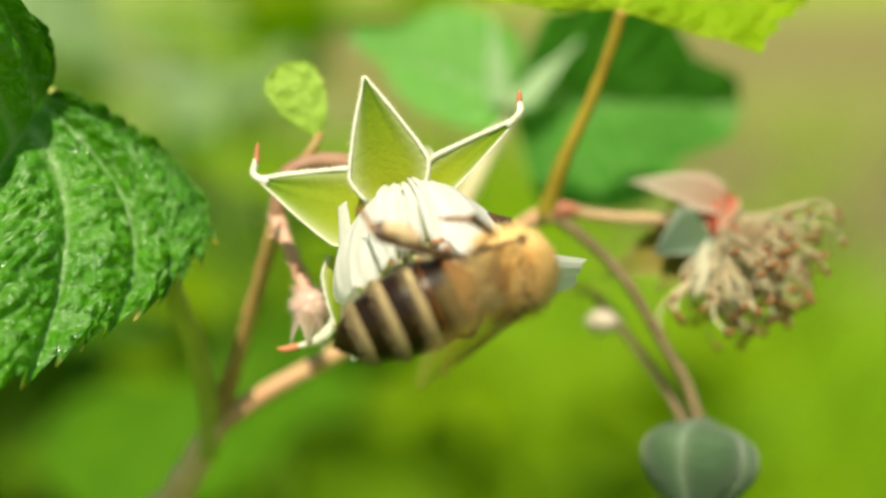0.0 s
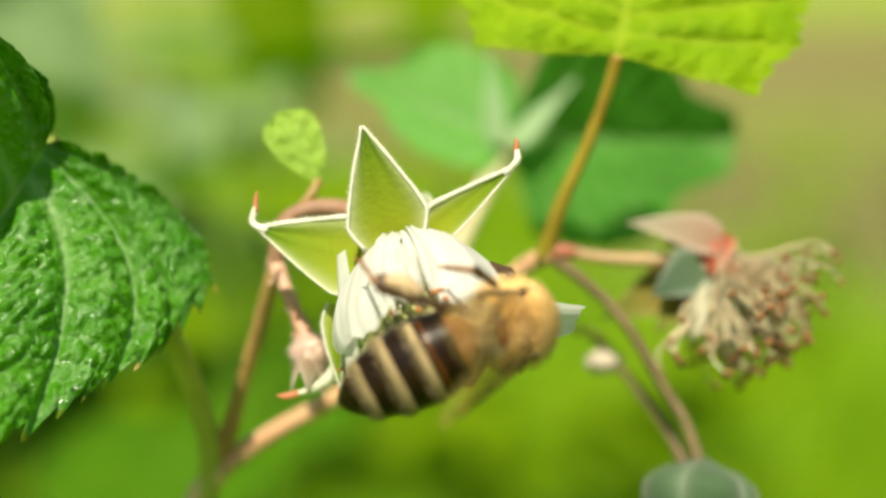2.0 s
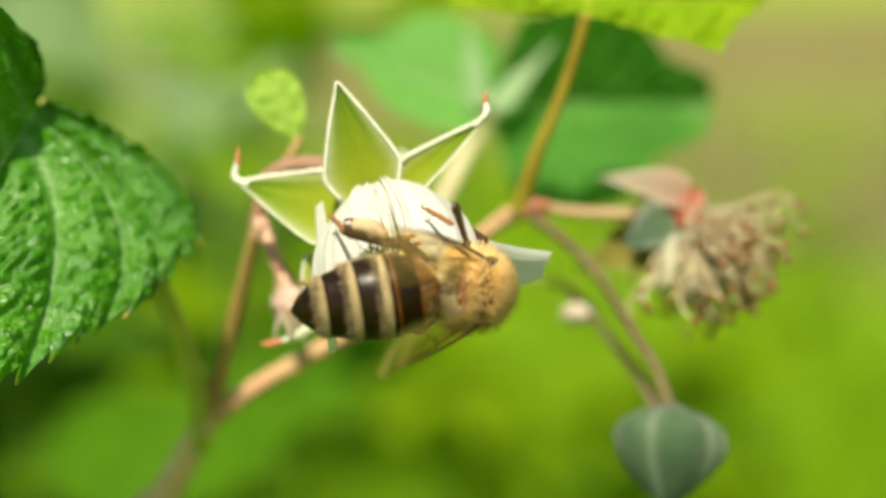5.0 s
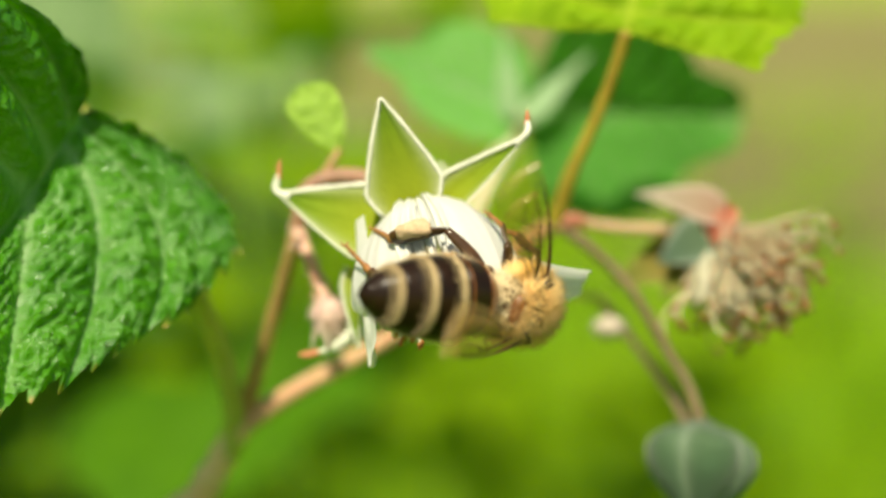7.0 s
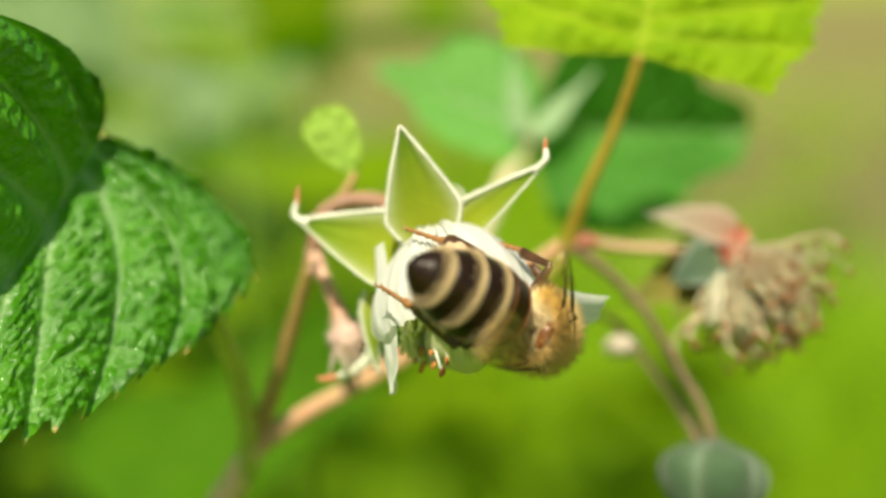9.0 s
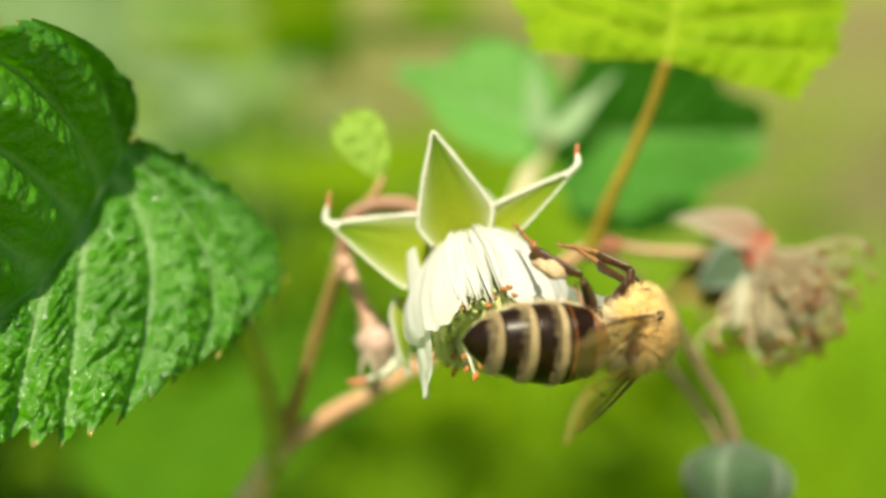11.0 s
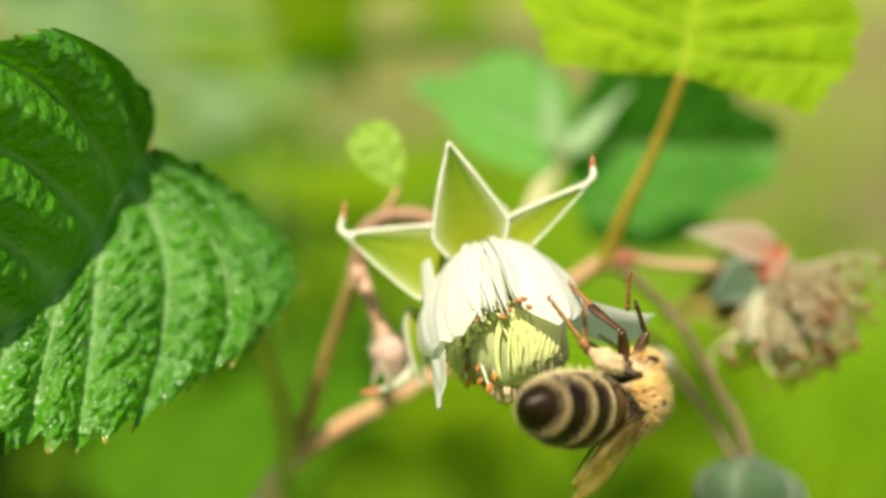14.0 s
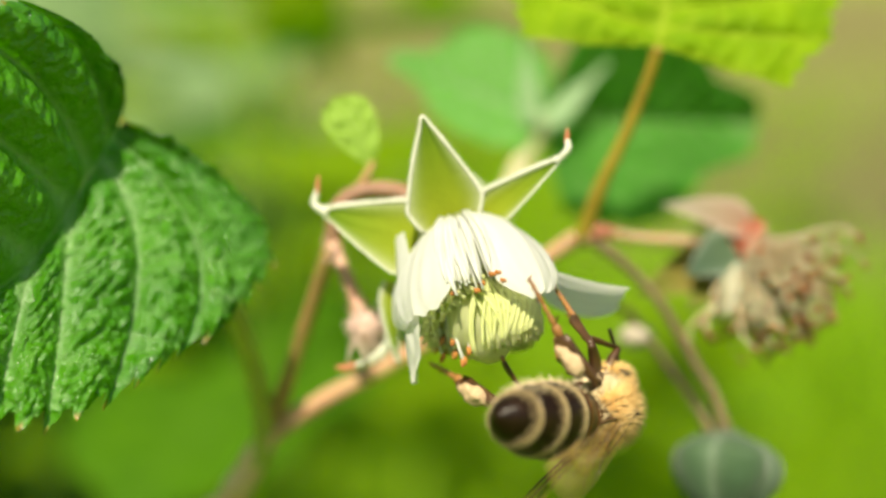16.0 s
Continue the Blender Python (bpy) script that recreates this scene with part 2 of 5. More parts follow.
def spikes(shape, spots, length, width, seed=1):
    """Fine hairs: thin three-sided spikes at (place, way) spots."""
    r = random.Random(seed)
    verts, faces = [], []
    for place, way in spots:
        way = (Vector(way).normalized() + Vector((r.uniform(-1, 1), r.uniform(-1, 1), r.uniform(-1, 1))) * 0.45).normalized()
        side = way.orthogonal().normalized()
        other = way.cross(side)
        tip = Vector(place) + way * length * r.uniform(0.55, 1.2)
        k = len(verts)
        for a in (0, 2.094, 4.189):
            verts.append(Vector(place) + (side * math.cos(a) + other * math.sin(a)) * width)
        verts.append(tip)
        faces += [(k, k + 1, k + 3), (k + 1, k + 2, k + 3), (k + 2, k, k + 3)]
    shape.add(verts, faces)
    return shape


# ---- leaves ----
def leaf_shape(length, width, veins=9, teeth=0.07, quilt=0.25, fold=(0.2, 0.2), droop=0.0, cup=0.0, base_angle=105, tip_angle=32, fine=18, cols=26, seed=3, body=0.62, swell=0.46, taper=(0.62, 2.2), cells=6.2):
    """A toothed leaf: base at the origin, tip along y, upper face to z. Side veins part at base_angle and close up to tip_angle; fold is the rise of each half from the midrib."""
    rows = veins * fine + 1
    shape = Shape()
    verts, vein_value, rim, tips = [], [], [], []
    off = seed * 3.7
    for i in range(rows):
        t = i / (rows - 1)
        root = length * 0.80 * t ** 1.05
        angle = radians(base_angle + (tip_angle - base_angle) * t ** 0.75)
        reach = width * (body + swell * math.sin(math.pi * min(1, t * 1.25 + 0.12))) * (1 - taper[0] * t ** taper[1])
        q = t * veins
        near = abs(q - round(q))
        big = 1 - abs((q % 1) - 0.5) * 2
        small = 1 - abs(((q * 3 + 0.5) % 1) - 0.62) / 0.62
        saw = 1 + teeth * ((1 - big) * 0.8 + max(0, small) * 0.7 - 0.5)
        if i == rows - 1:
            angle = 0
        for j in range(-cols, cols + 1):
            s = abs(j) / cols
            side = 1 if j >= 0 else -1
            d = reach * s * (1 + (saw - 1) * s ** 10)
            x = side * d * math.sin(angle)
            y = root + d * math.cos(angle) + 0.16 * reach * s * s * math.sin(angle)
            cell = math.sin(math.pi * (q % 1)) ** 0.7
            cross = abs(math.sin(math.pi * (s * cells + 0.35 * math.sin(q * 2.1 + side) + 0.5 * (q % 1))))
            h = quilt * cell * (0.45 + 0.55 * cross ** 0.6) * min(1, s * 5) * (1 - 0.5 * s ** 3)
            h += quilt * 0.5 * noise.noise(Vector((x * 0.55 + off, y * 0.55, side)))
            z = h + abs(x) * fold[0 if side < 0 else 1] - cup * x * x / width - droop * y * y / length
            verts.append((x, y, z))
            width_here = 0.055 + 0.05 * (1 - s)
            v = max(math.exp(-(near / width_here) ** 2) * (1 - 0.4 * s), math.exp(-(s / 0.03) ** 2))
            v = max(v, 0.45 * math.exp(-(math.sin(math.pi * (s * cells + 0.35 * math.sin(q * 2.1 + side) + 0.5 * (q % 1))) / 0.16) ** 2))
            vein_value.append(v)
            rim.append(s)
            tips.append(1.0 if fine > 18 and s > 0.97 and big < 0.09 else 0.0)
    shape.add(verts, grid(rows, 2 * cols + 1), vein=vein_value, rim=rim, tooth=tips)
    return shape


# The outline of the broad leaf, in its own millimetres, one row for each side vein: its foot on the
# midrib, the point towards which it bows, and its end on the margin (across, along).
OPEN_HALF = (
    (0.0, 0.0, -1.3, -0.5, -2.8, -0.9), (0.0, 0.1, -3.6, -1.6, -7.0, -1.3), (-0.1, 0.4, -6.6, -2.2, -11.9, -0.5), (-0.2, 0.7, -11.2, 0.4, -12.6, 5.4),
    (-0.3, 0.9, -10.3, 1.0, -11.7, 8.8), (-0.7, 2.5, -6.8, 3.9, -10.4, 13.7), (-1.7, 6.6, -4.3, 10.1, -8.8, 17.0), (-2.3, 10.6, -4.2, 14.3, -6.8, 18.8),
    (-1.9, 13.9, -3.3, 17.1, -4.8, 20.3), (-1.1, 17.3, -1.8, 19.6, -2.4, 21.4), (0.0, 21.5, 0.0, 21.5, -0.1, 21.6),
)
RAISED_HALF = (
    (0.0, 0.0, 0.8, -0.8, 1.4, -0.8), (-0.1, 0.3, 2.3, -1.1, 3.9, -0.6), (-0.2, 0.8, 4.1, -1.0, 6.6, 0.6), (-0.6, 1.8, 6.2, 0.0, 10.6, 3.6),
    (-1.0, 3.9, 7.2, 3.9, 12.3, 8.6), (-1.7, 6.6, 6.4, 8.2, 10.7, 13.1), (-2.3, 10.6, 5.0, 12.4, 8.4, 16.7), (-1.9, 13.9, 3.6, 15.9, 5.8, 19.3),
    (-1.1, 17.3, 1.8, 18.6, 2.9, 21.2), (0.0, 21.5, 0.0, 21.5, 0.1, 21.6),
)


def folded_leaf(fine=26, cols=92, seed=3.0):
    """A broad leaf folded along its midrib: one half lies open, the other stands up. Side veins are sunk, the skin between them is puckered, the margin is cut into double teeth."""
    shape = Shape()
    for rows, raised in ((OPEN_HALF, False), (RAISED_HALF, True)):
        feet = spline([(r[0], r[1], 0) for r in rows], fine)
        bows = spline([(r[2], r[3], 0) for r in rows], fine)
        ends = spline([(r[4], r[5], 0) for r in rows], fine)
        side = Vector((0.66, 0, 0.751)) if raised else Vector((1, 0, 0))
        face = Vector((-0.751, 0, 0.66)) if raised else Vector((0, 0, 1))
        run, arc = 0.0, []
        for i, e in enumerate(ends):
            run += (e - ends[i - 1]).length if i else 0.0
            arc.append(run)
        verts, veins, rims, teeth = [], [], [], []
        for i, (m, c, e) in enumerate(zip(feet, bows, ends)):
            q = i / fine
            near = abs(q - round(q))
            gap = (ends[min(i + 4, len(ends) - 1)] - ends[max(i - 4, 0)]).length / 8 * fine
            saw = (arc[i] / 1.75 + 0.12 * math.sin(arc[i] * 0.9)) % 1
            small = (arc[i] / 0.583) % 1
            bite = 1.55 * (saw ** 1.5 - 0.45) * (1 - max(0, saw - 0.86) / 0.14) + 0.30 * small * (1 - max(0, small - 0.8) / 0.2)
            for j in range(cols + 1):
                t = j / cols
                flat = m * (1 - t) ** 2 + c * (2 * t * (1 - t)) + e * t * t
                flat = flat + (e - c).normalized() * bite * (0.35 if raised else 1.0) * t ** 14 * min(1, 0.35 + arc[i] / 6)
                across, along = flat.x - m.x * (1 - t), flat.y
                spread = max(0.12, gap * (0.12 + 0.88 * t))
                off = near * spread
                hollow = math.exp(-(off / 0.30) ** 2)
                cell = min(1.0, off / (0.5 * spread)) ** 0.8
                spot = Vector((flat.x * 1.25 + seed, flat.y * 1.25, 5.0 if raised else 0.0))
                spot += Vector((noise.noise(spot * 0.8), noise.noise(spot * 0.8 + Vector((9, 0, 0))), 0)) * 0.5
                d, _ = noise.voronoi(spot)
                pucker = min(1.0, (d[1] - d[0]) * 2.2) ** 0.7
                run_out = t * (e - m).length
                d2, _ = noise.voronoi(Vector((q * 2.0 + 0.25 * noise.noise(spot), run_out * 0.9 + 0.4 * (q % 1) + seed, 2.0)))
                ladder = min(1.0, (d2[1] - d2[0]) * 2.0) ** 0.7 * min(1.0, spread / 1.1)
                h = (1.15 if raised else 0.70) * cell * min(1.0, spread / 2.2) + (0.10 if raised else 0.36) * pucker * (1 - 0.6 * hollow) + (0.26 if raised else 0.44) * ladder * (1 - hollow)
                h *= min(1.0, t * 9 + 0.05) * min(1.0, arc[i] / 2.0 + 0.15)
                h += 0.9 * math.sin(t * 2.4) * (0.5 if raised else 0.3) * min(1.0, arc[i] / 9) - 0.5 * t ** 5
                verts.append(Vector((m.x * (1 - t), along, 0)) + side * across + face * h)
                weight = 1.0 if raised or q > 3.5 else 0.4
                v = weight * math.exp(-(off / (0.17 if raised else 0.11)) ** 2) * (1 - 0.45 * t)
                v = max(v, math.exp(-(t * (e - m).length / 0.22) ** 2), 0.22 * (1 - min(1.0, (d[1] - d[0]) * 9)))
                veins.append(v)
                rims.append(t)
                teeth.append(0.8 if t > 0.985 and 0.76 < saw < 0.95 else 0.0)
        faces = grid(len(feet), cols + 1)
        if not raised:
            faces = [f[::-1] for f in faces]
        shape.add(verts, faces, vein=veins, rim=rims, tooth=teeth)
    return shape


def ovate(length, width, rows=22, cols=9, cup=0.25, bend=0.0, start=0.68, twist=0.0, blunt=0.0):
    """A plain sepal or petal: base at the origin, along y, inner face to z."""
    verts, along, rim, vein = [], [], [], []
    for i in range(rows + 1):
        t = i / rows
        if blunt:
            w = width * (start + (1 - start) * math.sin(math.pi * 0.5 * min(1, t * 1.5))) * (1 - max(0, (t - 0.72) / 0.28) ** 2.4 * blunt)
        else:
            w = width * (1 - t ** 1.45) ** 1.12 * (start + (1.08 - start) * min(1, t / 0.22)) + width * 0.02
        a = bend * t
        y = length * (math.sin(a) / bend if bend else t)
        z = length * ((1 - math.cos(a)) / bend if bend else 0)
        for j in range(-cols, cols + 1):
            s = j / cols
            turn = twist * t
            x = w * s
            lift = cup * w * s * s
            ripple = 0.035 * width * math.sin(s * 9 + t * 3) * t
            verts.append((x * math.cos(turn), y - lift * math.sin(a), z + lift * math.cos(a) + x * math.sin(turn) + ripple))
            along.append(t)
            rim.append(abs(s))
            vein.append(0.5 + 0.5 * math.cos(s * 22))
    return Shape().add(verts, grid(rows + 1, 2 * cols + 1), along=along, rim=rim, vein=vein)


def rim_tube(shape, rows, cols, first, second):
    """The felted margins of a sepal as thin tubes along its two edges."""
    c, rim = 2 * cols + 1, Shape()
    for side, radius in ((0, first), (c - 1, second)):
        line = [shape.v[i * c + side] for i in range(rows + 1)]
        rim.add(*tube(line, [radius, radius * 1.15, radius, radius * 1.2, radius * 0.9], 6, 1, lumps=0.5))
    return rim


# ---- ground ----
def ground_material():
    n = Nodes("meadow ground")
    fine, wide = n.noise(9, 6), n.noise(0.9, 4)
    turf = n.ramp(fine, (0.30, (0.12, 0.22, 0.014)), (0.55, (0.22, 0.36, 0.022)), (0.75, (0.33, 0.42, 0.05)))
    colour = n.mix(n.ramp(wide, (0.50, (0, 0, 0)), (0.62, (1, 1, 1))), turf, n.ramp(n.noise(5, 5), (0.3, (0.24, 0.21, 0.10)), (0.7, (0.34, 0.29, 0.17))))
    place = n.node("SeparateXYZ")
    n.link(n.node("TexCoord").outputs["Object"], place.inputs[0])
    edge = n.maths("ADD", place.outputs["Y"], n.maths("MULTIPLY", n.noise(0.5, 3), 3.0))
    path = n.ramp(n.maths("DIVIDE", edge, 40.0), (0.15, (0, 0, 0)), (0.32, (1, 1, 1)), (0.8, (1, 1, 1)), (0.95, (0, 0, 0)))
    colour = n.mix(path, colour, n.ramp(n.noise(0.8, 5), (0.3, (0.15, 0.16, 0.04)), (0.7, (0.24, 0.21, 0.10))))
    n.surface(colour, 0.9, Specular_IOR_Level=0.1)
    n.bump(n.noise(40, 6), 0.02, 0.8)
    return n.mat


def build_ground():
    verts, n = [], 61
    for i in range(n):
        for j in range(n):
            x, y = ((k / (n - 1) * 2 - 1) for k in (j, i))
            x, y = 300 * x * abs(x) ** 2, 300 * y * abs(y) ** 2
            far = max(0, math.hypot(x, y) - 25)
            verts.append((x / MM, y / MM, (0.05 * noise.noise(Vector((x * 0.6, y * 0.6, 0))) + 0.03 * far) / MM))
    shape = Shape().add(verts, grid(n, n))
    tagged(part("ground", shape, ground_material(), None, "sunlit green meadow with worn tan patches"), kind="structure", category="ground")


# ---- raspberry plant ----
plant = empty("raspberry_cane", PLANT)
tagged(plant, "flowering raspberry cane with serrated green leaves", "plant")


def prickles(shape, points, count, size, seed):
    """Small thorns along a stalk."""
    r = random.Random(seed)
    line = spline(points, 8)
    for _ in range(count):
        k = r.randrange(2, len(line) - 2)
        way = (line[k + 1] - line[k - 1]).normalized()
        out = way.orthogonal().normalized()
        out.rotate(Matrix.Rotation(r.uniform(0, 6.283), 3, way))
        a = line[k] + out * 0.2
        shape.add(*tube([a, a + out * size * 0.6, a + out * size - way * size * 0.5], [size * 0.28, size * 0.16, 0.01], 6, 2))
    return shape


def stalk(name, points, radii, material, label, hairs=0, thorns=0, seed=1, lumps=0.12):
    shape = Shape().add(*tube(points, radii, 14, 8, lumps=lumps))
    if thorns:
        prickles(shape, points, thorns, 0.7, seed)
    if hairs:
        r = random.Random(seed)
        line, spots = spline(points, 8), []
        for _ in range(hairs):
            k = r.randrange(1, len(line) - 1)
            out = (line[k + 1] - line[k - 1]).orthogonal().normalized()
            out.rotate(Matrix.Rotation(r.uniform(0, 6.283), 3, (line[k + 1] - line[k - 1]).normalized()))
            spots.append((line[k] + out * radii[0] * 0.8, out))
        spikes(shape, spots, 0.45, 0.02, seed)
    return part(name, shape, material, plant, label)


def build_stalks():
    down = PLANT.to_3x3().inverted() @ Vector((0, 0, -1))
    low = Vector((-21.6, 15.6, -23.0))
    foot = low + Vector((-12, 8, 0)) + down * 722
    knee = low + down * 60 + Vector((-4, 1, 0))
    stalk("cane", [foot, foot.lerp(knee, 0.3), foot.lerp(knee, 0.65), knee], [2.6, 2.2, 1.8, 1.5], CANE, "pale brown woody cane", thorns=10)
    stalk("cane", [knee, knee.lerp(low, 0.5) + Vector((0.8, 0, 0)), low, (-17.4, 14, -16.1), (-16.0, 13.5, -13.8), (-14.4, 13, -11.0)], [1.5, 1.4, 1.15, 1.05, 0.95, 0.85], CANE, "pale brown woody cane", thorns=3)
    stalk("stem", [(-14.5, 13, -11.3), (-11.0, 13, -9.0), (-7.0, 13, -6.8), (-3.0, 13, -4.4), (1.7, 12.5, -1.0), (5.2, 12, 1.5), (6.8, 11.5, 2.35)], [0.72, 0.62, 0.58, 0.55, 0.52, 0.55, 0.7], TAN, "orange-tan woody stem", thorns=2, seed=5)
    stalk("petiole", [(-15.3, 13.2, -13.2), (-14.8, 12.6, -10.6), (-15.2, 11, -7.0), (-15.8, 9, -4.1), (-16.6, 7.5, -1.6), (-18.4, 6.5, 2.0), (-20.8, 5.8, 6.3), (-22.6, 4.9, 9.2)], [0.8, 0.72, 0.66, 0.6, 0.5, 0.42], OLIVE, "olive green leaf stalk", hairs=60)
    stalk("stem", [(-14.3, 13, -10.6), (-12.0, 10, -4.3), (-9.8, 6.5, 1.7)], [0.62, 0.52, 0.46, 0.48], RED_STALK, "reddish green side shoot", hairs=40, seed=8)
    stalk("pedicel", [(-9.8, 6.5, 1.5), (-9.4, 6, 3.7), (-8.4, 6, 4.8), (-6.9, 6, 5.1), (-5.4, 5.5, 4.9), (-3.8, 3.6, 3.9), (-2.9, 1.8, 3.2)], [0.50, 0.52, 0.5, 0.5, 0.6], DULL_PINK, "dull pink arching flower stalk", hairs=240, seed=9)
    stalk("petiole", [(-8.8, 6.2, 4.4), (-7.7, 6.3, 5.8), (-7.2, 6.6, 6.8)], [0.36, 0.3, 0.22], RED_STALK, "thin leaflet stalk")
    stalk("pedicel", [(-9.9, 6.6, 2.1), (-9.1, 5.5, 0.4), (-8.3, 5, -1.3), (-7.7, 4.5, -2.7)], [0.5, 0.4, 0.38, 0.45], PINK, "pink prickly bud stalk", hairs=200, thorns=7, seed=11)
    stalk("petiole", [(6.4, 11.6, 2.0), (7.5, 10, 5.6), (8.8, 9, 8.6), (9.9, 8, 11.6), (10.6, 7, 14.1)], [0.62, 0.46, 0.40, 0.38, 0.4], YELLOW, "yellow-brown leaf stalk")
    stalk("pedicel", [(6.6, 11.5, 2.4), (8.2, 11.9, 2.4), (9.9, 12, 2.1), (13.6, 12, 1.9), (16.6, 12, 2.3)], [0.5, 0.36, 0.36, 0.4, 0.5], RUSTY, "tan-pink flower stalk", hairs=120, seed=12)
    stalk("node", [(6.5, 11.4, 2.45), (7.4, 11.4, 2.5), (8.4, 11.5, 2.4)], [0.52, 0.58, 0.42], RED_KNOT, "red swollen stalk joint")
    stalk("pedicel", [(6.9, 11.5, 2.2), (9.4, 11.5, 0.2), (11.5, 11, -2.1), (13.5, 10.5, -5.6), (15.0, 10, -8.3), (15.8, 9.8, -10.9)], [0.44, 0.33, 0.32, 0.33, 0.36, 0.42], BROWN, "brown arching bud stalk", hairs=80, seed=13)
    stalk("pedicel", [(9.9, 15, -2.9), (11.0, 14, -4.4), (12.6, 13.5, -6.5), (14.3, 12.6, -9.0), (15.3, 10.6, -11.4)], [0.28, 0.28, 0.3, 0.36, 0.4], BROWN, "thin brown-green stalk")
    stalk("pedicel", [(1.7, 12.6, -1.1), (5.4, 14.6, -1.6), (7.7, 15, -2.4), (9.9, 15, -2.9), (10.7, 14.5, -4.0)], [0.36, 0.32, 0.3, 0.34], OLIVE, "pale thin stalk")
    stalk("petiole", [(5.5, 29.8, 11.4), (4.3, 28.5, 9.3), (2.8, 25, 6.4), (0.2, 18, 0.8), (-1.6, 13.6, -3.4)], [0.8, 0.75, 0.7, 0.6, 0.5], PALE_STALK, "pale cream leaf stalk")


def build_leaves():
    part("leaf", folded_leaf(), LEAF, plant, "dark green quilted serrated leaf", axes((-22.5, 4.2, 8.9), (-0.445, -0.645, -0.621), (0.503, -0.754, 0.422)))
    top = leaf_shape(13, 10.4, veins=7, teeth=0.07, quilt=0.6, fold=(0.10, 0.10), cup=0.18, base_angle=105, tip_angle=38, fine=16, cols=24, seed=7)
    part("leaf", top, YOUNG_LEAF, plant, "yellow-green young leaf", axes((10.6, 7, 14.1), (0.20, 0.32, 0.93), (0.0, -0.94, 0.32)))
    small = ovate(4.9, 1.7, 26, 12, cup=0.2, bend=-0.25, start=0.12, blunt=0.92)
    small.v = [(x * (1 + 0.04 * math.sin(y * 9)), y, z + 0.16 * abs(math.sin(y * 2.6 - abs(x) * 1.9)) * min(1, abs(x) * 2) + 0.12 * noise.noise(Vector((x, y, 4.0)))) for x, y, z in small.v]
    part("leaflet", small, TENDER_LEAF, plant, "small bright yellow-green leaflet", axes((-7.2, 6.6, 6.6), (-0.46, -0.1, 0.87), (0.15, -0.9, 0.3)))
    pale = leaf_shape(15.2, 5.25, veins=7, teeth=0.05, quilt=0.3, fold=(0.15, 0.5), base_angle=88, fine=10, cols=14, seed=5)
    part("leaf", pale, PALE_LEAF, plant, "pale green leaflet", axes((5.4, 29.5, 11.4), (-0.93, -0.05, 0.36), (-0.2, -0.75, 0.62)))
    dark = leaf_shape(18.4, 8.0, veins=8, teeth=0.05, quilt=0.3, fold=(0.30, 0.45), base_angle=84, tip_angle=44, fine=10, cols=14, seed=6, body=0.74, swell=0.34, taper=(0.42, 2.2))
    part("leaf", dark, FAR_LEAF, plant, "deep green leaflet", axes((5.4, 29.5, 11.8), (0.97, 0.1, -0.02), (0.35, -0.75, -0.30)))
    # Two added blades: the pale sheen on the leaf's lit folds, put into shape.
    for where, along, facing in (((4.4, 27.6, 10.7), (-0.12, -0.15, 1.0), (-0.1, -0.8, 0.5)), ((5.5, 27.6, 10.7), (0.72, -0.15, 0.75), (-0.1, -0.8, 0.5))):
        lit_fold = leaf_shape(8.6, 1.05, veins=5, teeth=0.05, quilt=0.1, fold=(0.2, 0.2), base_angle=70, fine=8, cols=8, seed=9)
        part("leaflet", lit_fold, FOLD_SHEEN, plant, "pale blade standing in for lit leaf fold", axes(where, along, facing))


class Flower:
    """Directions about a flower's axis; turn 0 faces front, positive to the right."""

    def __init__(self, heart, axis, front):
        self.heart, self.axis = Vector(heart), Vector(axis).normalized()
        f = Vector(front)
        self.front = (f - self.axis * f.dot(self.axis)).normalized()
        self.right = self.front.cross(self.axis)

    def out(self, turn):
        a = radians(turn)
        return self.front * math.cos(a) + self.right * math.sin(a)

    def place(self, turn, radius, lean, up=0.0):
        """A blade that stands on the rim: lean 0 points out, positive back from the axis, negative along it."""
        o, b = self.out(turn), radians(lean)
        return axes(self.heart + o * radius + self.axis * up, o * math.cos(b) - self.axis * math.sin(b), self.axis * math.cos(b) + o * math.sin(b))

    def frame_of(self):
        return axes(self.heart, self.front.cross(self.axis).cross(self.axis) * -1, self.axis)


def sepal(holder, pose_, length, width, material, tail=(), bend=0.0, cup=0.3, twist=0.0, label="", felt=0.10, upper=0):
    """A sepal with its felted margin; tail is the way and length of its thread tip, in the plant's millimetres; upper names the side whose margin is rolled thick (0: both)."""
    shape = ovate(length, width, cup=cup, bend=bend, twist=twist)
    ob = part("sepal", shape, material, holder, label, pose_)
    if felt:
        rim = rim_tube(shape, 22, 9, felt if upper <= 0 else felt * 0.35, felt if upper >= 0 else felt * 0.35)
        spots = []
        r = random.Random(int(length * 100))
        for _ in range(520):
            j = 0 if r.random() < (0.5, 0.12, 0.88)[upper] else 18
            spots.append((shape.v[r.randrange(0, 22) * 19 + j], (1 if j else -1, 0.3, 0.3)))
        spikes(rim, spots, 0.28, 0.012, 3)
        part("margin", rim, FELT, holder, "white felted margin", pose_)
    if tail:
        end = Vector(shape.v[-10])
        way = (end - Vector(shape.v[-10 - 19 * 3])).normalized()
        up = pose_.to_3x3().inverted() @ Vector(tail)
        far = up.length
        line = [end - way * 0.7, end + way * far * 0.1 + up * 0.1, end + up * 0.55, end + up - way * far * 0.05]
        part("margin", Shape().add(*tube(line[:3], [0.2, 0.2, 0.15], 8, 4, lumps=0.3)), FELT, holder, "pale felted thread", pose_)
        part("tip", Shape().add(*tube([line[2] - up * 0.12, line[2] + up * 0.2, line[3]], [0.15, 0.14, 0.06], 8, 4, lumps=0.3)), RUST_TIP, holder, "rust-red thread tip", pose_)
    return ob


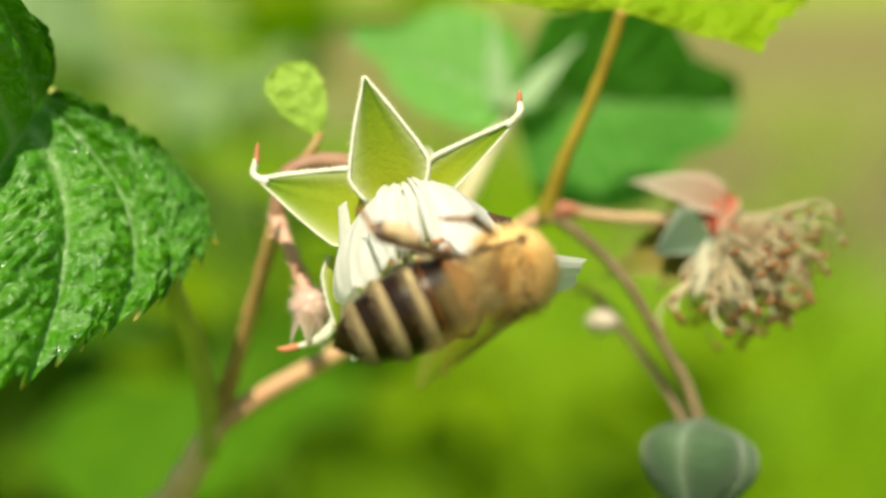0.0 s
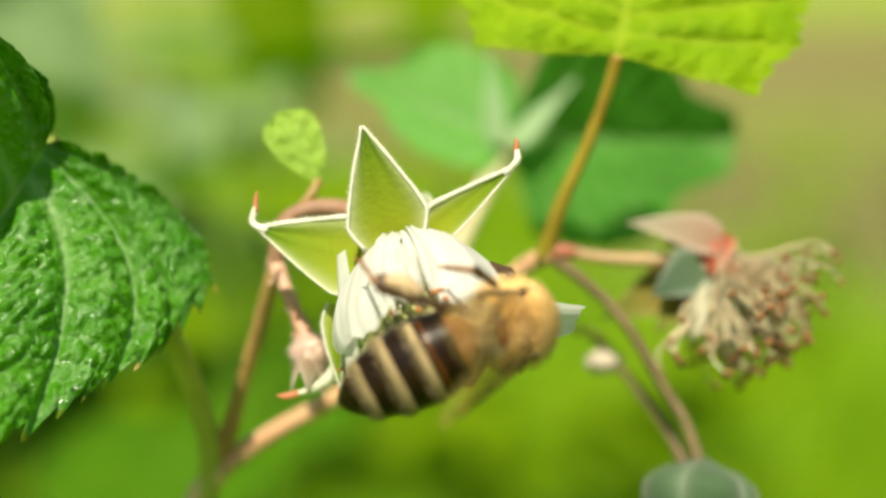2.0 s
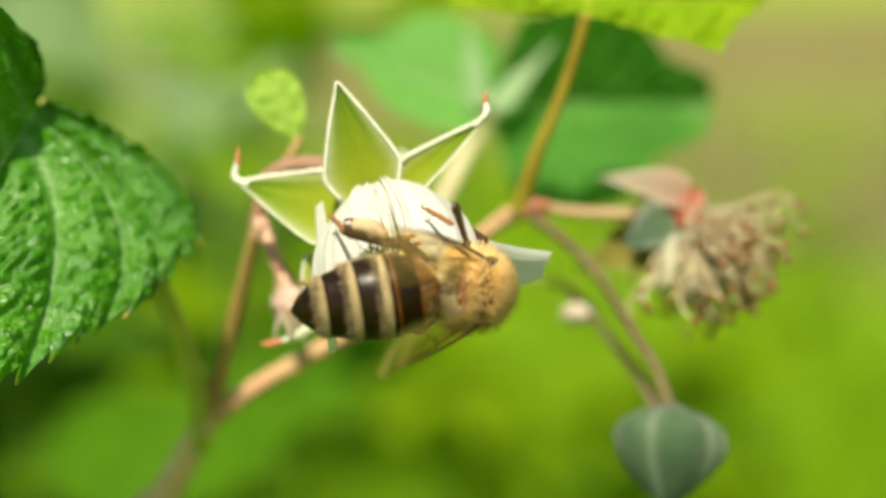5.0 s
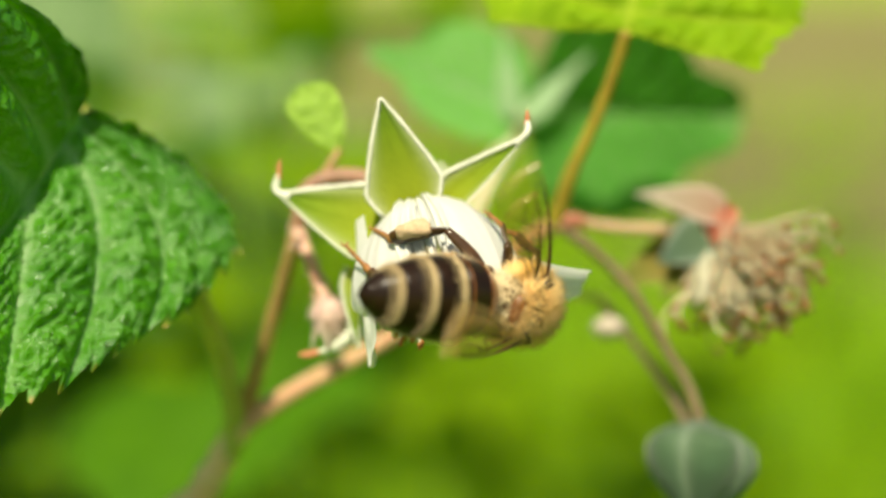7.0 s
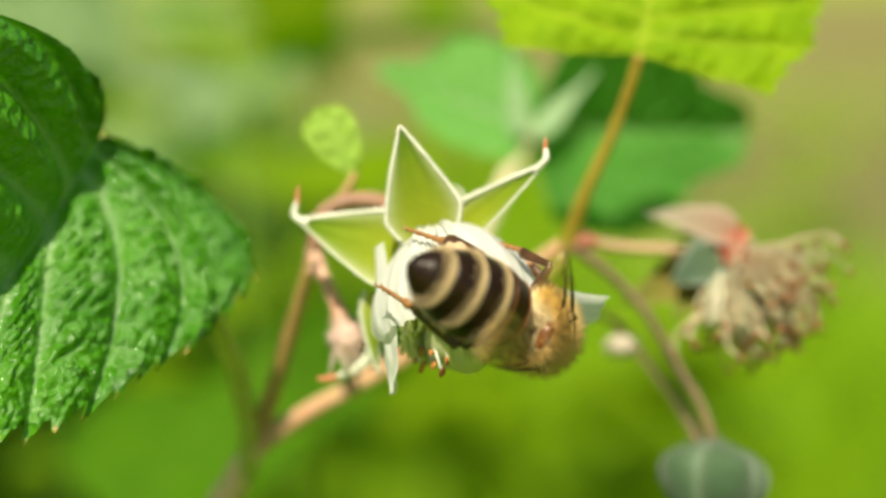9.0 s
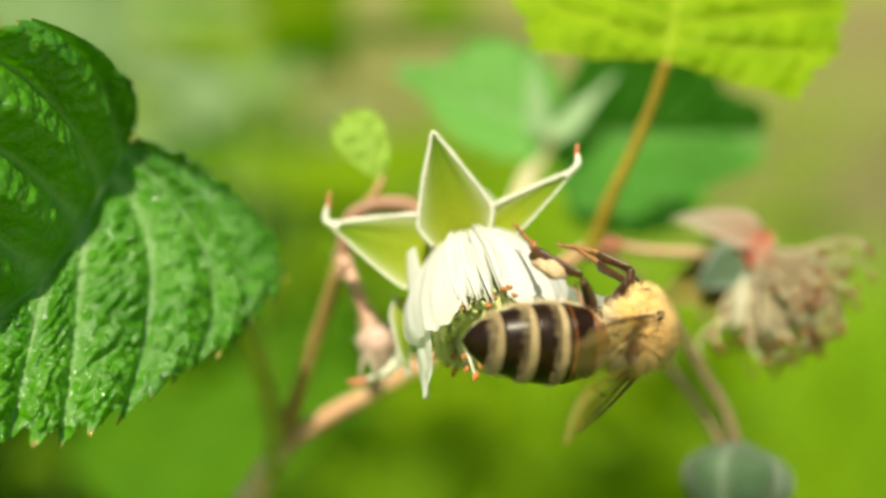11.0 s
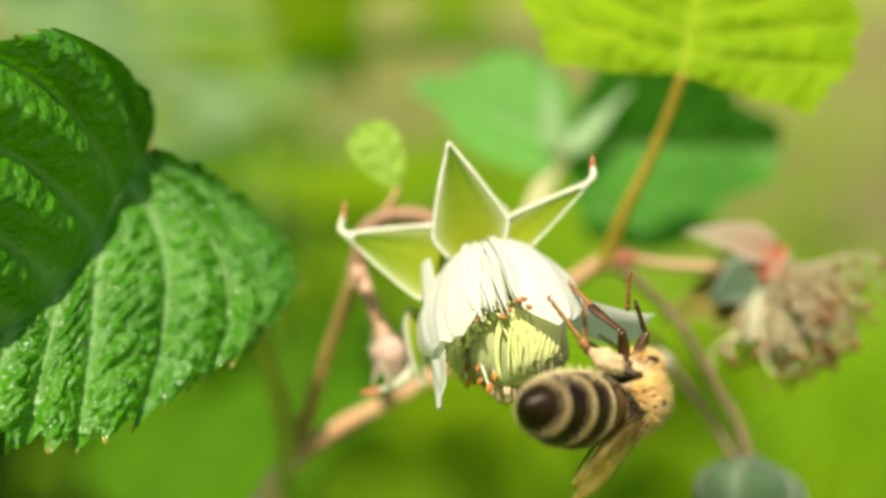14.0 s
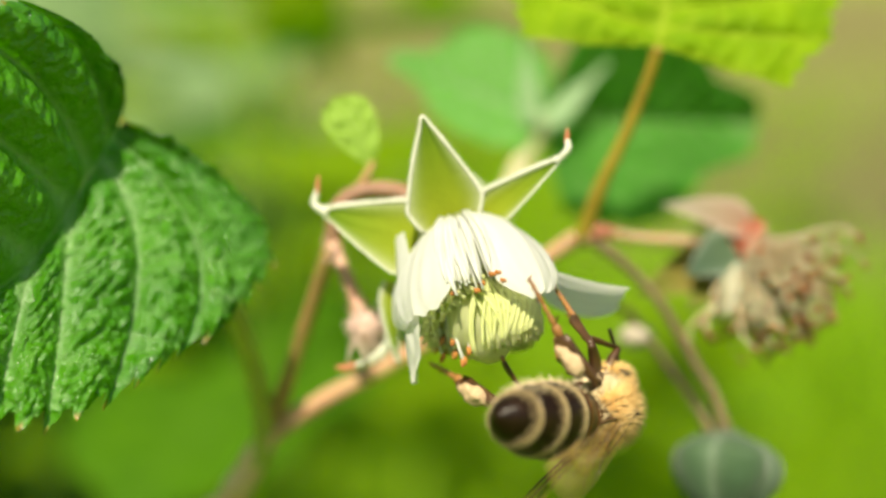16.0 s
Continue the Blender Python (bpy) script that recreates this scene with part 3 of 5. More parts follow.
def stamen_mesh(length, wide, white, anther, seed, arch=0.0):
    """A flattened filament along y that arches towards z, with its anther."""
    r = random.Random(seed)
    mat, amat = (FILAMENT, ANTHER) if white else (DRY, DRY_ANTHER)
    bend = r.uniform(-0.3, 0.3) if white else r.uniform(-1.0, 1.0)
    line = []
    for t in (0, 0.3, 0.6, 0.85, 1.0):
        y, z = (length * math.sin(arch * t) / arch, length * (1 - math.cos(arch * t)) / arch) if arch else (length * t, 0.0)
        line.append((bend * t * t, y, z + r.uniform(-0.1, 0.1) * t * (1 if white else 6)))
    shape = Shape().add(*tube(line, [wide * 0.8, wide, wide * 0.95, wide * 0.8, 0.08], 6, 3, flat=0.35))
    count = len(shape.f)
    x, y, z = line[-1]
    if anther and white:
        shape.add(*ball(0.12, 0.34, 0.14, 6, 9, (x - 0.08, y + 0.1, z))).add(*ball(0.11, 0.30, 0.13, 6, 9, (x + 0.09, y + 0.05, z + 0.04)))
    elif anther:
        shape.add(*ball(0.35, 0.24, 0.21, 5, 8, line[-1]))
    else:
        shape.add(*ball(0.08, 0.08, 0.08, 4, 6, line[-1]))
        count = len(shape.f)
    m = shape.mesh("stamen", mat)
    m.materials.append(amat)
    m.polygons.foreach_set("material_index", [0] * count + [1] * (len(m.polygons) - count))
    return m


def build_flower():
    fl = Flower((-2.25, 1.0, 2.25), (0.25, -0.42, -0.87), (0, -1, 0))
    core = Shape().add(*tube([fl.heart - fl.axis * 1.3, fl.heart - fl.axis * 0.5, fl.heart + fl.axis * 0.6, fl.heart + fl.axis * 2.2], [0.55, 2.0, 2.4, 1.0], 18, 6))
    flower = part("flower", core, STYLE, plant, "open white raspberry flower hanging down")
    # sepals
    base = lambda turn, radius: fl.heart + fl.out(turn) * radius
    sepal(flower, axes(base(-2, 1.7), (-0.25, -0.195, 0.947), (0.05, -0.95, -0.2)), 6.4, 2.25, SEPAL, (), cup=0.15, label="yellow-green sepal with pale margin", felt=0.10)
    sepal(flower, axes(base(-72, 1.4) + Vector((0, 0, -0.5)), (-0.936, 0.097, 0.342), (0.15, -0.93, 0.25)), 7.1, 2.4, SEPAL, (0.0, 0.0, 2.0), cup=0.25, bend=-0.12, label="yellow-green sepal with thread tip", felt=0.13, upper=1)
    sepal(flower, axes(base(70, 1.6) + Vector((0, 0, 0.2)), (0.78, -0.204, 0.592), (-0.30, -0.85, 0.30)), 6.3, 1.2, SEPAL, (0.15, 0, 1.5), cup=0.4, bend=0.1, label="yellow-green sepal with thread tip", felt=0.13, upper=-1)
    sepal(flower, axes((-5.6, 1.2, -0.4), (-0.10, -0.15, -0.98), (-0.55, -0.80, 0.1)), 4.8, 0.85, SEPAL, (), cup=0.5, bend=-0.45, label="narrow green sepal folded down", felt=0.06)
    sepal(flower, fl.place(150, 1.7, 62), 6.0, 1.9, SEPAL, (), cup=0.3)
    bell = Flower(fl.heart + Vector((0.45, 0, 0)), fl.axis, (0, -1, 0))
    # petals
    for turn, lean, length, width, bend, start, twist, blunt, radius in (
            (-47, -33, 7.0, 2.85, 1.02, 0.70, 0.06, 0.45, 2.1), (38, -40, 7.5, 2.2, 0.92, 0.70, -0.06, 0.70, 2.15), (98, -66, 7.0, 2.0, -0.95, 0.45, 0.25, 0.35, 2.7),
            (-72, -79, 8.7, 2.0, 0.12, 0.50, -0.12, 0.80, 3.9), (178, -34, 6.2, 2.3, 0.95, 0.6, 0.0, 0.6, 2.1)):
        shape = ovate(length, width, 30, 12, cup=0.32, bend=bend, start=start, twist=twist, blunt=blunt)
        shape.v = [(x + 0.16 * noise.noise(Vector((x * 0.7, y * 0.6, 2))) * min(1, y), y + 0.35 * noise.noise(Vector((x * 1.1, 3.0, turn))) * max(0, y / length - 0.5), z + (0.06 + 0.16 * min(1, y / length)) * noise.noise(Vector((x * 1.9, y * 0.28, length)))) for x, y, z in shape.v]
        part("petal", shape, PETAL, flower, "white petal", bell.place(turn, radius, lean, 1.4 if turn > 90 and lean < -50 else -0.45))
    # stamens: flat white filaments that follow the bell, and a fringe of anthers
    r = random.Random(4)
    kinds = [stamen_mesh(5.0 + 0.2 * k, 0.38 - 0.02 * (k % 3), True, k == 3, 40 + k, 0.95) for k in range(7)]
    for row, (count, radius, up) in enumerate(((10, 2.1, -0.35), (11, 1.95, -0.1), (11, 1.8, 0.15))):
        for k in range(count):
            turn = -20 + (k + row * 0.5) * 42 / count + r.uniform(-1.5, 1.5)
            part("stamen", r.choice(kinds), None, flower, "", bell.place(turn, radius + r.uniform(-0.08, 0.12), -34 + r.uniform(-3, 3), up + r.uniform(-0.1, 0.1)))
    for k in range(24):
        turn = 62 + k * 9 + r.uniform(-3, 3)
        part("stamen", r.choice(kinds), None, flower, "", bell.place(turn, 1.75 + r.uniform(-0.1, 0.15), -50 + r.uniform(-6, 6), 0.2 + r.uniform(-0.2, 0.5)))
    short = [stamen_mesh(2.6 + 0.3 * k, 0.10, True, True, 90 + k, 0.5) for k in range(3)]
    for turn, up in ((-84, 3.6), (-74, 2.8), (-64, 4.0), (-54, 3.2), (-46, 4.6), (-30, 4.4), (24, 2.6), (40, 2.4), (62, 2.8), (84, 3.2)):
        part("stamen", r.choice(short), None, flower, "", bell.place(turn, 2.2, -66 + r.uniform(-8, 8), up))
    # styles: strands that run down over the rounded receptacle and flick out at their ends
    middle = lambda a: bell.heart + bell.axis * (1.3 + 6.1 * a) + Vector((-0.25, -1.4, 0)) * a
    girth = lambda a: 1.1 + 1.7 * math.sin(math.pi * min(1, a * 0.68 + 0.05)) - 3.2 * max(0, a - 0.72) ** 1.2
    core = Shape().add(*tube([middle(k / 6) for k in range(7)], [0.78 * girth(k / 6) for k in range(6)] + [0.7], 22, 4, lumps=0.1))
    part("receptacle", core, STYLE, flower, "pale green receptacle")
    styles = Shape()
    for k in range(520):
        turn, layer, end = k * 137.508 + r.uniform(-8, 8), r.uniform(0.84, 1.10), 0.42 + 0.62 * ((k * 0.618) % 1) ** 0.7
        drift, line = r.uniform(-38, 38), []
        for j in range(5):
            a = max(0.05, end - 0.62) + (end - max(0.05, end - 0.62)) * j / 4
            line.append(middle(a) + bell.out(turn + drift * j / 4) * girth(a) * layer * (1.0 + (0.05, 0.0, 0.0, 0.05, r.uniform(0.08, 0.22))[j]))
        styles.add(*tube(line, [0.085, 0.095, 0.09, 0.085, 0.11], 6, 2))
    tagged(part("style_tuft", styles, STYLE, flower, "pale green tuft of styles"), kind="stuff")


def build_dry_flower():
    fl = Flower((17.2, 12.2, 2.0), (0.50, -0.30, -0.81), (0, -1, 0))
    core = Shape().add(*ball(1.3, 1.3, 1.3, 8, 14, fl.heart)).add(*tube([fl.heart - fl.axis * 1.8, fl.heart, fl.heart + fl.axis * 2], [0.6, 1.3, 0.8], 12, 4))
    dry = part("withered_flower", core, RED_SEPAL, plant, "withered raspberry flower with brown stamens")
    sepal(dry, axes((17.6, 11.6, 3.0), (-0.90, -0.20, 0.34), (0.20, -0.86, 0.46)), 6.2, 1.5, PINK_SEPAL, (), felt=0, bend=-0.6, cup=0.15, label="grey-green sepal with pink upper edge")
    sepal(dry, axes((17.9, 11.0, 3.4), (-0.30, -0.30, -0.85), (0.5, -0.85, 0.2)), 2.8, 0.85, RED_SEPAL, (), felt=0, cup=0.3, label="red withered sepal")
    sepal(dry, axes((16.2, 10.4, 1.5), (-0.86, -0.10, -0.46), (-0.15, -0.95, 0.25)), 3.7, 1.75, GREY_SEPAL, (), felt=0, cup=0.15, bend=-0.3, label="round grey-green sepal")
    sepal(dry, axes((16.2, 11.4, 2.6), (-0.95, -0.10, 0.12), (0.0, -0.80, 0.60)), 3.2, 0.8, SEPAL, (), felt=0, cup=0.3, bend=-0.4, label="yellow-green sepal")
    sepal(dry, axes((16.7, 12.2, 0.9), (-0.60, -0.10, -0.76), (-0.4, -0.85, 0.2)), 5.2, 2.0, OLIVE_SEPAL, (), felt=0, cup=0.3, bend=0.4, label="olive orange-edged sepal")
    sepal(dry, axes((16.6, 12.9, 1.0), (-0.88, 0.1, -0.42), (-0.2, -0.93, 0.2)), 7.0, 2.1, OLIVE_SEPAL, (), felt=0, cup=0.2, bend=0.2, label="broad olive-green sepal")
    for turn, lean, length in ((-60, -36, 5.6), (120, -38, 5.0), (-95, -52, 5.4)):
        part("petal", ovate(length, 1.1, 16, 6, cup=0.5, bend=0.4, start=0.4, blunt=0.6), DRY_PETAL, dry, "withered cream petal", fl.place(turn, 1.2, lean), 0.08)
    r = random.Random(14)
    kinds = [stamen_mesh(4.1 + 0.34 * k, 0.12, False, True, 20 + k) for k in range(8)]
    for k in range(150):
        part("stamen", r.choice(kinds), None, dry, "", fl.place(r.uniform(-180, 180), 1.0 * math.sqrt(r.random()) + 0.4, -60 + r.uniform(-32, 36), r.uniform(0.8, 1.8)))


def build_buds():
    fl = Flower((15.8, 9.8, -10.9), (-0.14, -0.30, -0.95), (0, -1, 0))
    core = Shape().add(*ball(1.3, 1.3, 1.0, 8, 14, fl.heart + fl.axis * 0.4))
    bud = part("bud", core, GREY_SEPAL, plant, "drooping grey-green flower bud")
    profile = (0.5, 2.3, 3.2, 3.5, 3.45, 3.2, 2.75, 2.1, 1.4, 0.6)
    across = fl.axis.cross(fl.front)
    for k in range(5):
        verts = []
        for i in range(28):
            t = i / 27 * 8.99
            j = int(t)
            ring = profile[j] + (profile[j + 1] - profile[j]) * (t - j)
            for c in range(13):
                s = c / 12 - 0.5
                turn = radians(72 * k - 6 + 78 * s)
                q = ring * (1.0 + 0.05 * math.cos(math.pi * s * 1.5) - 0.07 * (2 * abs(s)) ** 4 + 0.03 * noise.noise(Vector((s * 3, t * 0.5, k * 5.0))))
                verts.append(fl.heart + fl.axis * (t * 0.68 - 0.4) + (fl.front * math.cos(turn) + across * math.sin(turn)) * q)
        along = [i / 27 for i in range(28) for _ in range(13)]
        rim = [abs(c / 6 - 1) for _ in range(28) for c in range(13)]
        part("sepal", Shape().add(verts, grid(28, 13), along=along, rim=rim), BUD_SEPAL, bud, "smooth grey-green sepal")
    fl = Flower((-7.5, 4.3, -3.3), (-0.15, -0.3, -0.95), (0, -1, 0))
    core = Shape().add(*ball(1.0, 1.0, 0.9, 8, 14, fl.heart))
    r = random.Random(6)
    spots = []
    for _ in range(900):
        d = Vector((r.gauss(0, 1), r.gauss(0, 1), r.gauss(0, 1))).normalized()
        spots.append((fl.heart + d * 0.9, d))
    spikes(core, spots, 0.7, 0.02, 7)
    spent = part("calyx", core, CALYX, plant, "pale pink woolly calyx")
    for turn, lean, length, width, tail in ((-75, -76, 2.6, 0.8, 0.0), (20, -76, 2.4, 0.9, 0.0), (80, -66, 2.4, 0.9, 0.0)):
        sepal(spent, fl.place(turn, 0.7, lean), length, width, PINK_SEPAL, (), bend=0.5, cup=0.5, felt=0)
    line = [(-5.9, 3.9, -3.2), (-6.2, 3.7, -4.4), (-7.2, 3.4, -5.2), (-8.4, 3.2, -5.5)]
    part("sepal", Shape().add(*tube(line, [0.35, 0.42, 0.36, 0.22, 0.1], 8, 6, flat=0.4)), FELT, spent, "pale curled sepal")
    part("tip", Shape().add(*tube([(-8.1, 3.2, -5.45), (-8.8, 3.1, -5.6), (-9.3, 3.1, -5.55)], [0.22, 0.2, 0.06], 8, 4, flat=0.6)), RUST_TIP, spent, "orange sepal tip")
    shape = Shape().add(*ball(1.15, 0.9, 0.7, 8, 12, (10.5, 14.2, -4.7)))
    spots = [((10.5 + d.x, 14.2 + d.y * 0.8, -4.7 + d.z * 0.6), d) for d in (Vector((r.gauss(0, 1), r.gauss(0, 1), r.gauss(0, 1))).normalized() for _ in range(300))]
    spikes(shape, spots, 0.5, 0.03, 8)
    part("bud", shape, WOOLLY, plant, "pale felted young bud")


# ---- honey bee ----
CHITIN = plain_material("dark chitin", (0.008, 0.004, 0.002), (0.020, 0.009, 0.004), 0.33, 1500, 0.00003, Specular_IOR_Level=0.22)
AMBER = plain_material("amber chitin", (0.10, 0.030, 0.005), (0.27, 0.088, 0.013), 0.3, 700, 0.00002)
BAND = plain_material("cream felt band", (0.34, 0.25, 0.12), (0.52, 0.41, 0.24), 0.85, 5000, 0.00006)
FUR = plain_material("golden fur", (0.64, 0.39, 0.12), (0.86, 0.62, 0.29), 0.7, 900, 0.0)
PALE_FUR = plain_material("pale fur", (0.60, 0.48, 0.28), (0.72, 0.62, 0.42), 0.7, 900, 0.0)
LEG = plain_material("leg chitin", (0.035, 0.017, 0.008), (0.09, 0.042, 0.016), 0.3, 1200, 0.00002)
FOOT = plain_material("amber foot", (0.24, 0.10, 0.03), (0.36, 0.17, 0.06), 0.4, 1200, 0.00002)
FUR_BED = plain_material("fur bed", (0.055, 0.027, 0.009), (0.15, 0.08, 0.024), 0.8, 1500, 0.0001)
POLLEN = plain_material("pollen load", (0.46, 0.32, 0.19), (0.62, 0.46, 0.29), 0.9, 3500, 0.0001)
EYE = plain_material("eye", (0.014, 0.010, 0.008), (0.030, 0.020, 0.014), 0.4, 2000, 0.00001)


def wing_material():
    n = Nodes("wing membrane")
    n.surface(n.ramp(n.noise(500), (0.3, (0.46, 0.30, 0.11)), (0.7, (0.62, 0.44, 0.20))), 0.2, Specular_IOR_Level=0.6)
    n.bump(n.noise(900), 0.00006, 0.6)
    clear = n.node("BsdfTransparent")
    clear.inputs["Color"].default_value = (0.97, 0.91, 0.76, 1)
    m = n.node("MixShader", Fac=0.22)
    n.link(clear.outputs[0], m.inputs[1])
    n.link(n.bsdf.outputs[0], m.inputs[2])
    n.link(m.outputs[0], n.out.inputs["Surface"])
    return n.mat


WING = wing_material()
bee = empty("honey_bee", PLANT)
bee.scale = (1.04, 1.04, 1.04)
tagged(bee, "honey bee with striped abdomen and golden fur", "bee")
WAIST = Vector((-1.7, 0, -0.25))


def lathe(profile, rings, sides, squash, sag):
    """A body that runs back along -x; profile gives the half width at a from 0 to 1."""
    verts = []
    for i in range(rings + 1):
        a, r, x = profile(i / rings)
        for j in range(sides):
            b = 2 * math.pi * j / sides
            verts.append((x, r * math.cos(b), r * squash * math.sin(b) + sag(a)))
    faces = []
    for i in range(rings):
        for j in range(sides):
            faces.append((i * sides + j, i * sides + (j + 1) % sides, (i + 1) * sides + (j + 1) % sides, (i + 1) * sides + j))
    faces.append(tuple(range(sides))[::-1])
    faces.append(tuple(rings * sides + j for j in range(sides)))
    return verts, faces


BELLY = ((0, 0.5), (0.06, 1.2), (0.16, 1.78), (0.32, 2.02), (0.46, 2.02), (0.6, 1.88), (0.75, 1.55), (0.87, 1.08), (0.95, 0.62), (1.0, 0.10))
BELLY_LENGTH = 7.3


def belly(a):
    for (a0, r0), (a1, r1) in zip(BELLY, BELLY[1:]):
        if a <= a1:
            t = (a - a0) / (a1 - a0)
            return 1.0 * (r0 + (r1 - r0) * (t * 0.6 + 0.4 * t * t * (3 - 2 * t)))
    return 0.1


def belly_sag(a):
    return -0.55 * a * a


def build_abdomen():
    core = Shape().add(*lathe(lambda t: (t, belly(t) * 0.94, -t * BELLY_LENGTH), 30, 28, 0.86, belly_sag))
    abdomen = part("abdomen", core, CHITIN, bee, "striped dark brown and cream abdomen", Matrix.Translation(WAIST * MM))
    cuts = (0.0, 0.15, 0.345, 0.55, 0.76, 0.93, 1.0)
    r = random.Random(31)
    for k, (a, b) in enumerate(zip(cuts, cuts[1:])):
        def ring(t, a=a, b=b):
            p = a + (b + (0.012 if b < 1 else 0) - a) * t
            return p, belly(min(p, 1)) * (1.0 + 0.018 * t * (b < 1)) + (0.02 if b < 1 else 0), -p * BELLY_LENGTH
        part("tergite", Shape().add(*lathe(ring, 10, 40, 0.87, belly_sag)), AMBER if k < 1 else CHITIN, abdomen, "amber front segment" if k < 1 else "glossy dark segment")
        if k == 1:
            rim = Shape().add(*lathe(lambda t: (0.31 + 0.012 * t, belly(0.31) * 1.03 + 0.01, -(0.31 + 0.012 * t) * BELLY_LENGTH), 2, 40, 0.87, belly_sag))
            part("rim", rim, AMBER, abdomen, "reddish hind edge")
        if 2 <= k <= 4:
            width = (0.42, 0.43, 0.44)[k - 2]

            def felt(t, a=a, b=b, width=width):
                p = a + 0.012 + (b - a) * width * 0.64 * t
                return p, belly(p) * 1.006 + 0.022 + 0.02 * math.sin(math.pi * t), -p * BELLY_LENGTH
            verts, faces = lathe(felt, 6, 48, 0.87, belly_sag)
            front = verts[0][0]
            verts = [(front + (x - front) * (0.62 + 0.38 * max(-0.6, math.sin(2 * math.pi * (i % 48) / 48))), y * (1.0 + 0.004 * (i // 48)), z) for i, (x, y, z) in enumerate(verts)]
            band = Shape().add(verts, faces)
            spots = []
            for _ in range(1700):
                p, c = a + 0.01 + (b - a) * width * min(r.random() * 1.05, r.random() * 1.6), r.uniform(0, 6.283)
                q = belly(p) * 1.02
                spots.append(((-p * BELLY_LENGTH, q * math.cos(c), q * 0.87 * math.sin(c) + belly_sag(p)), (-1.6, 0.4 * math.cos(c), 0.4 * math.sin(c))))
            spikes(band, spots, 0.34, 0.009, 40 + k)
            part("hair_band", band, BAND, abdomen, "cream felt stripe")
    spots = []
    for _ in range(3000):
        p, c = r.uniform(0.0, 0.85) ** 1.4, r.uniform(0, 6.283)
        if math.sin(c) > -0.25 and p > 0.12:
            continue
        q = belly(p) * 1.01
        spots.append(((-p * BELLY_LENGTH, q * math.cos(c), q * 0.87 * math.sin(c) + belly_sag(p)), (-0.9, math.cos(c), math.sin(c))))
    tagged(part("fringe", spikes(Shape(), spots, 0.55, 0.012, 50), PALE_FUR, abdomen, "pale short hairs"), kind="stuff")
    return abdomen


def build_thorax():
    shape = Shape().add(*ball(1.62, 1.6, 1.5, 14, 24))
    thorax = part("thorax", shape, FUR_BED, bee, "furry golden thorax")
    r = random.Random(33)
    for name, material, count, length, width in (("fur", FUR, 4600, 0.98, 0.025), ("under_fur", PALE_FUR, 2800, 0.85, 0.022)):
        spots = []
        while len(spots) < count:
            d = Vector((r.gauss(0, 1), r.gauss(0, 1), r.gauss(0, 1))).normalized()
            if (name == "fur") != (d.z > -0.35 and d.x > -0.62):
                continue
            # the back is thinly haired round the wing roots, so that the dark skin shows there
            if -0.35 < d.x < 0.25 and d.z > -0.1 and r.random() < 0.78:
                continue
            spots.append(((d.x * 1.6, d.y * 1.58, d.z * 1.48), (d.x - 0.1, d.y, d.z)))
        tagged(part(name, spikes(Shape(), spots, length, width, 60), material, thorax, "dense golden hairs" if name == "fur" else "pale hairs"), kind="stuff")
    part("scutellum", Shape().add(*ball(0.45, 0.85, 0.35, 8, 14, (-1.2, 0, 1.05))), AMBER, thorax, "amber back plate")
    for side in (-1, 1):
        part("tegula", Shape().add(*ball(0.40, 0.26, 0.26, 8, 12, (0.42, side * 1.5, 0.92))), CHITIN, thorax, "dark wing root plate")


def build_head():
    m = mm(1.65, 0, -1.0, 0, 66, 0)
    shape = Shape().add(*ball(0.9, 1.6, 1.35, 12, 20)).add(*tube([(0.5, 0, -1.1), (0.7, 0, -1.9), (0.6, 0, -2.6)], [0.45, 0.3, 0.12], 8, 4))
    head = part("head", shape, CHITIN, bee, "dark furry head", m)
    r = random.Random(35)
    spots = []
    while len(spots) < 3200:
        d = Vector((r.gauss(0, 1), r.gauss(0, 1), r.gauss(0, 1))).normalized()
        if abs(d.y) < 0.96:
            spots.append(((d.x * 0.88, d.y * 1.57, d.z * 1.32), d))
    tagged(part("fur", spikes(Shape(), spots, 0.5, 0.018, 61), FUR, head, "golden face hairs"), kind="stuff")
    for side in (-1, 1):
        part("eye", Shape().add(*ball(0.17, 0.10, 0.56, 10, 16, (0.06, side * 1.50, 0.0))), EYE, head, "large black eye")
        line = [(0.8, side * 0.3, 0.0), (1.2, side * 0.6, 0.6), (1.4, side * 0.8, 0.9), (2.0, side * 1.1, 0.5), (2.7, side * 1.5, 0.0)]
        part("antenna", Shape().add(*tube(line, [0.08, 0.07, 0.09, 0.10, 0.10], 8, 5)), CHITIN, head, "bent dark antenna")


def wing_shape(length, width, sweep):
    """A wing that runs back along -x from its root, with its front edge at +y."""
    rows, cols = 24, 8
    verts = []
    for i in range(rows + 1):
        t = i / rows
        lead = 0.16 * width * math.sin(math.pi * t) - sweep * t
        w = width * (0.10 + 0.98 * math.sin(math.pi * min(1, t * 0.62 + 0.03)) ** 1.1) * math.sqrt(max(0, 1 - max(0, (t - 0.72) / 0.28) ** 2.2))
        for j in range(cols + 1):
            s = j / cols
            verts.append((-length * t, lead - w * s, 0.10 * math.sin(s * 11) * t + 0.25 * math.sin(math.pi * s) * t))
    return verts, grid(rows + 1, cols + 1), rows, cols


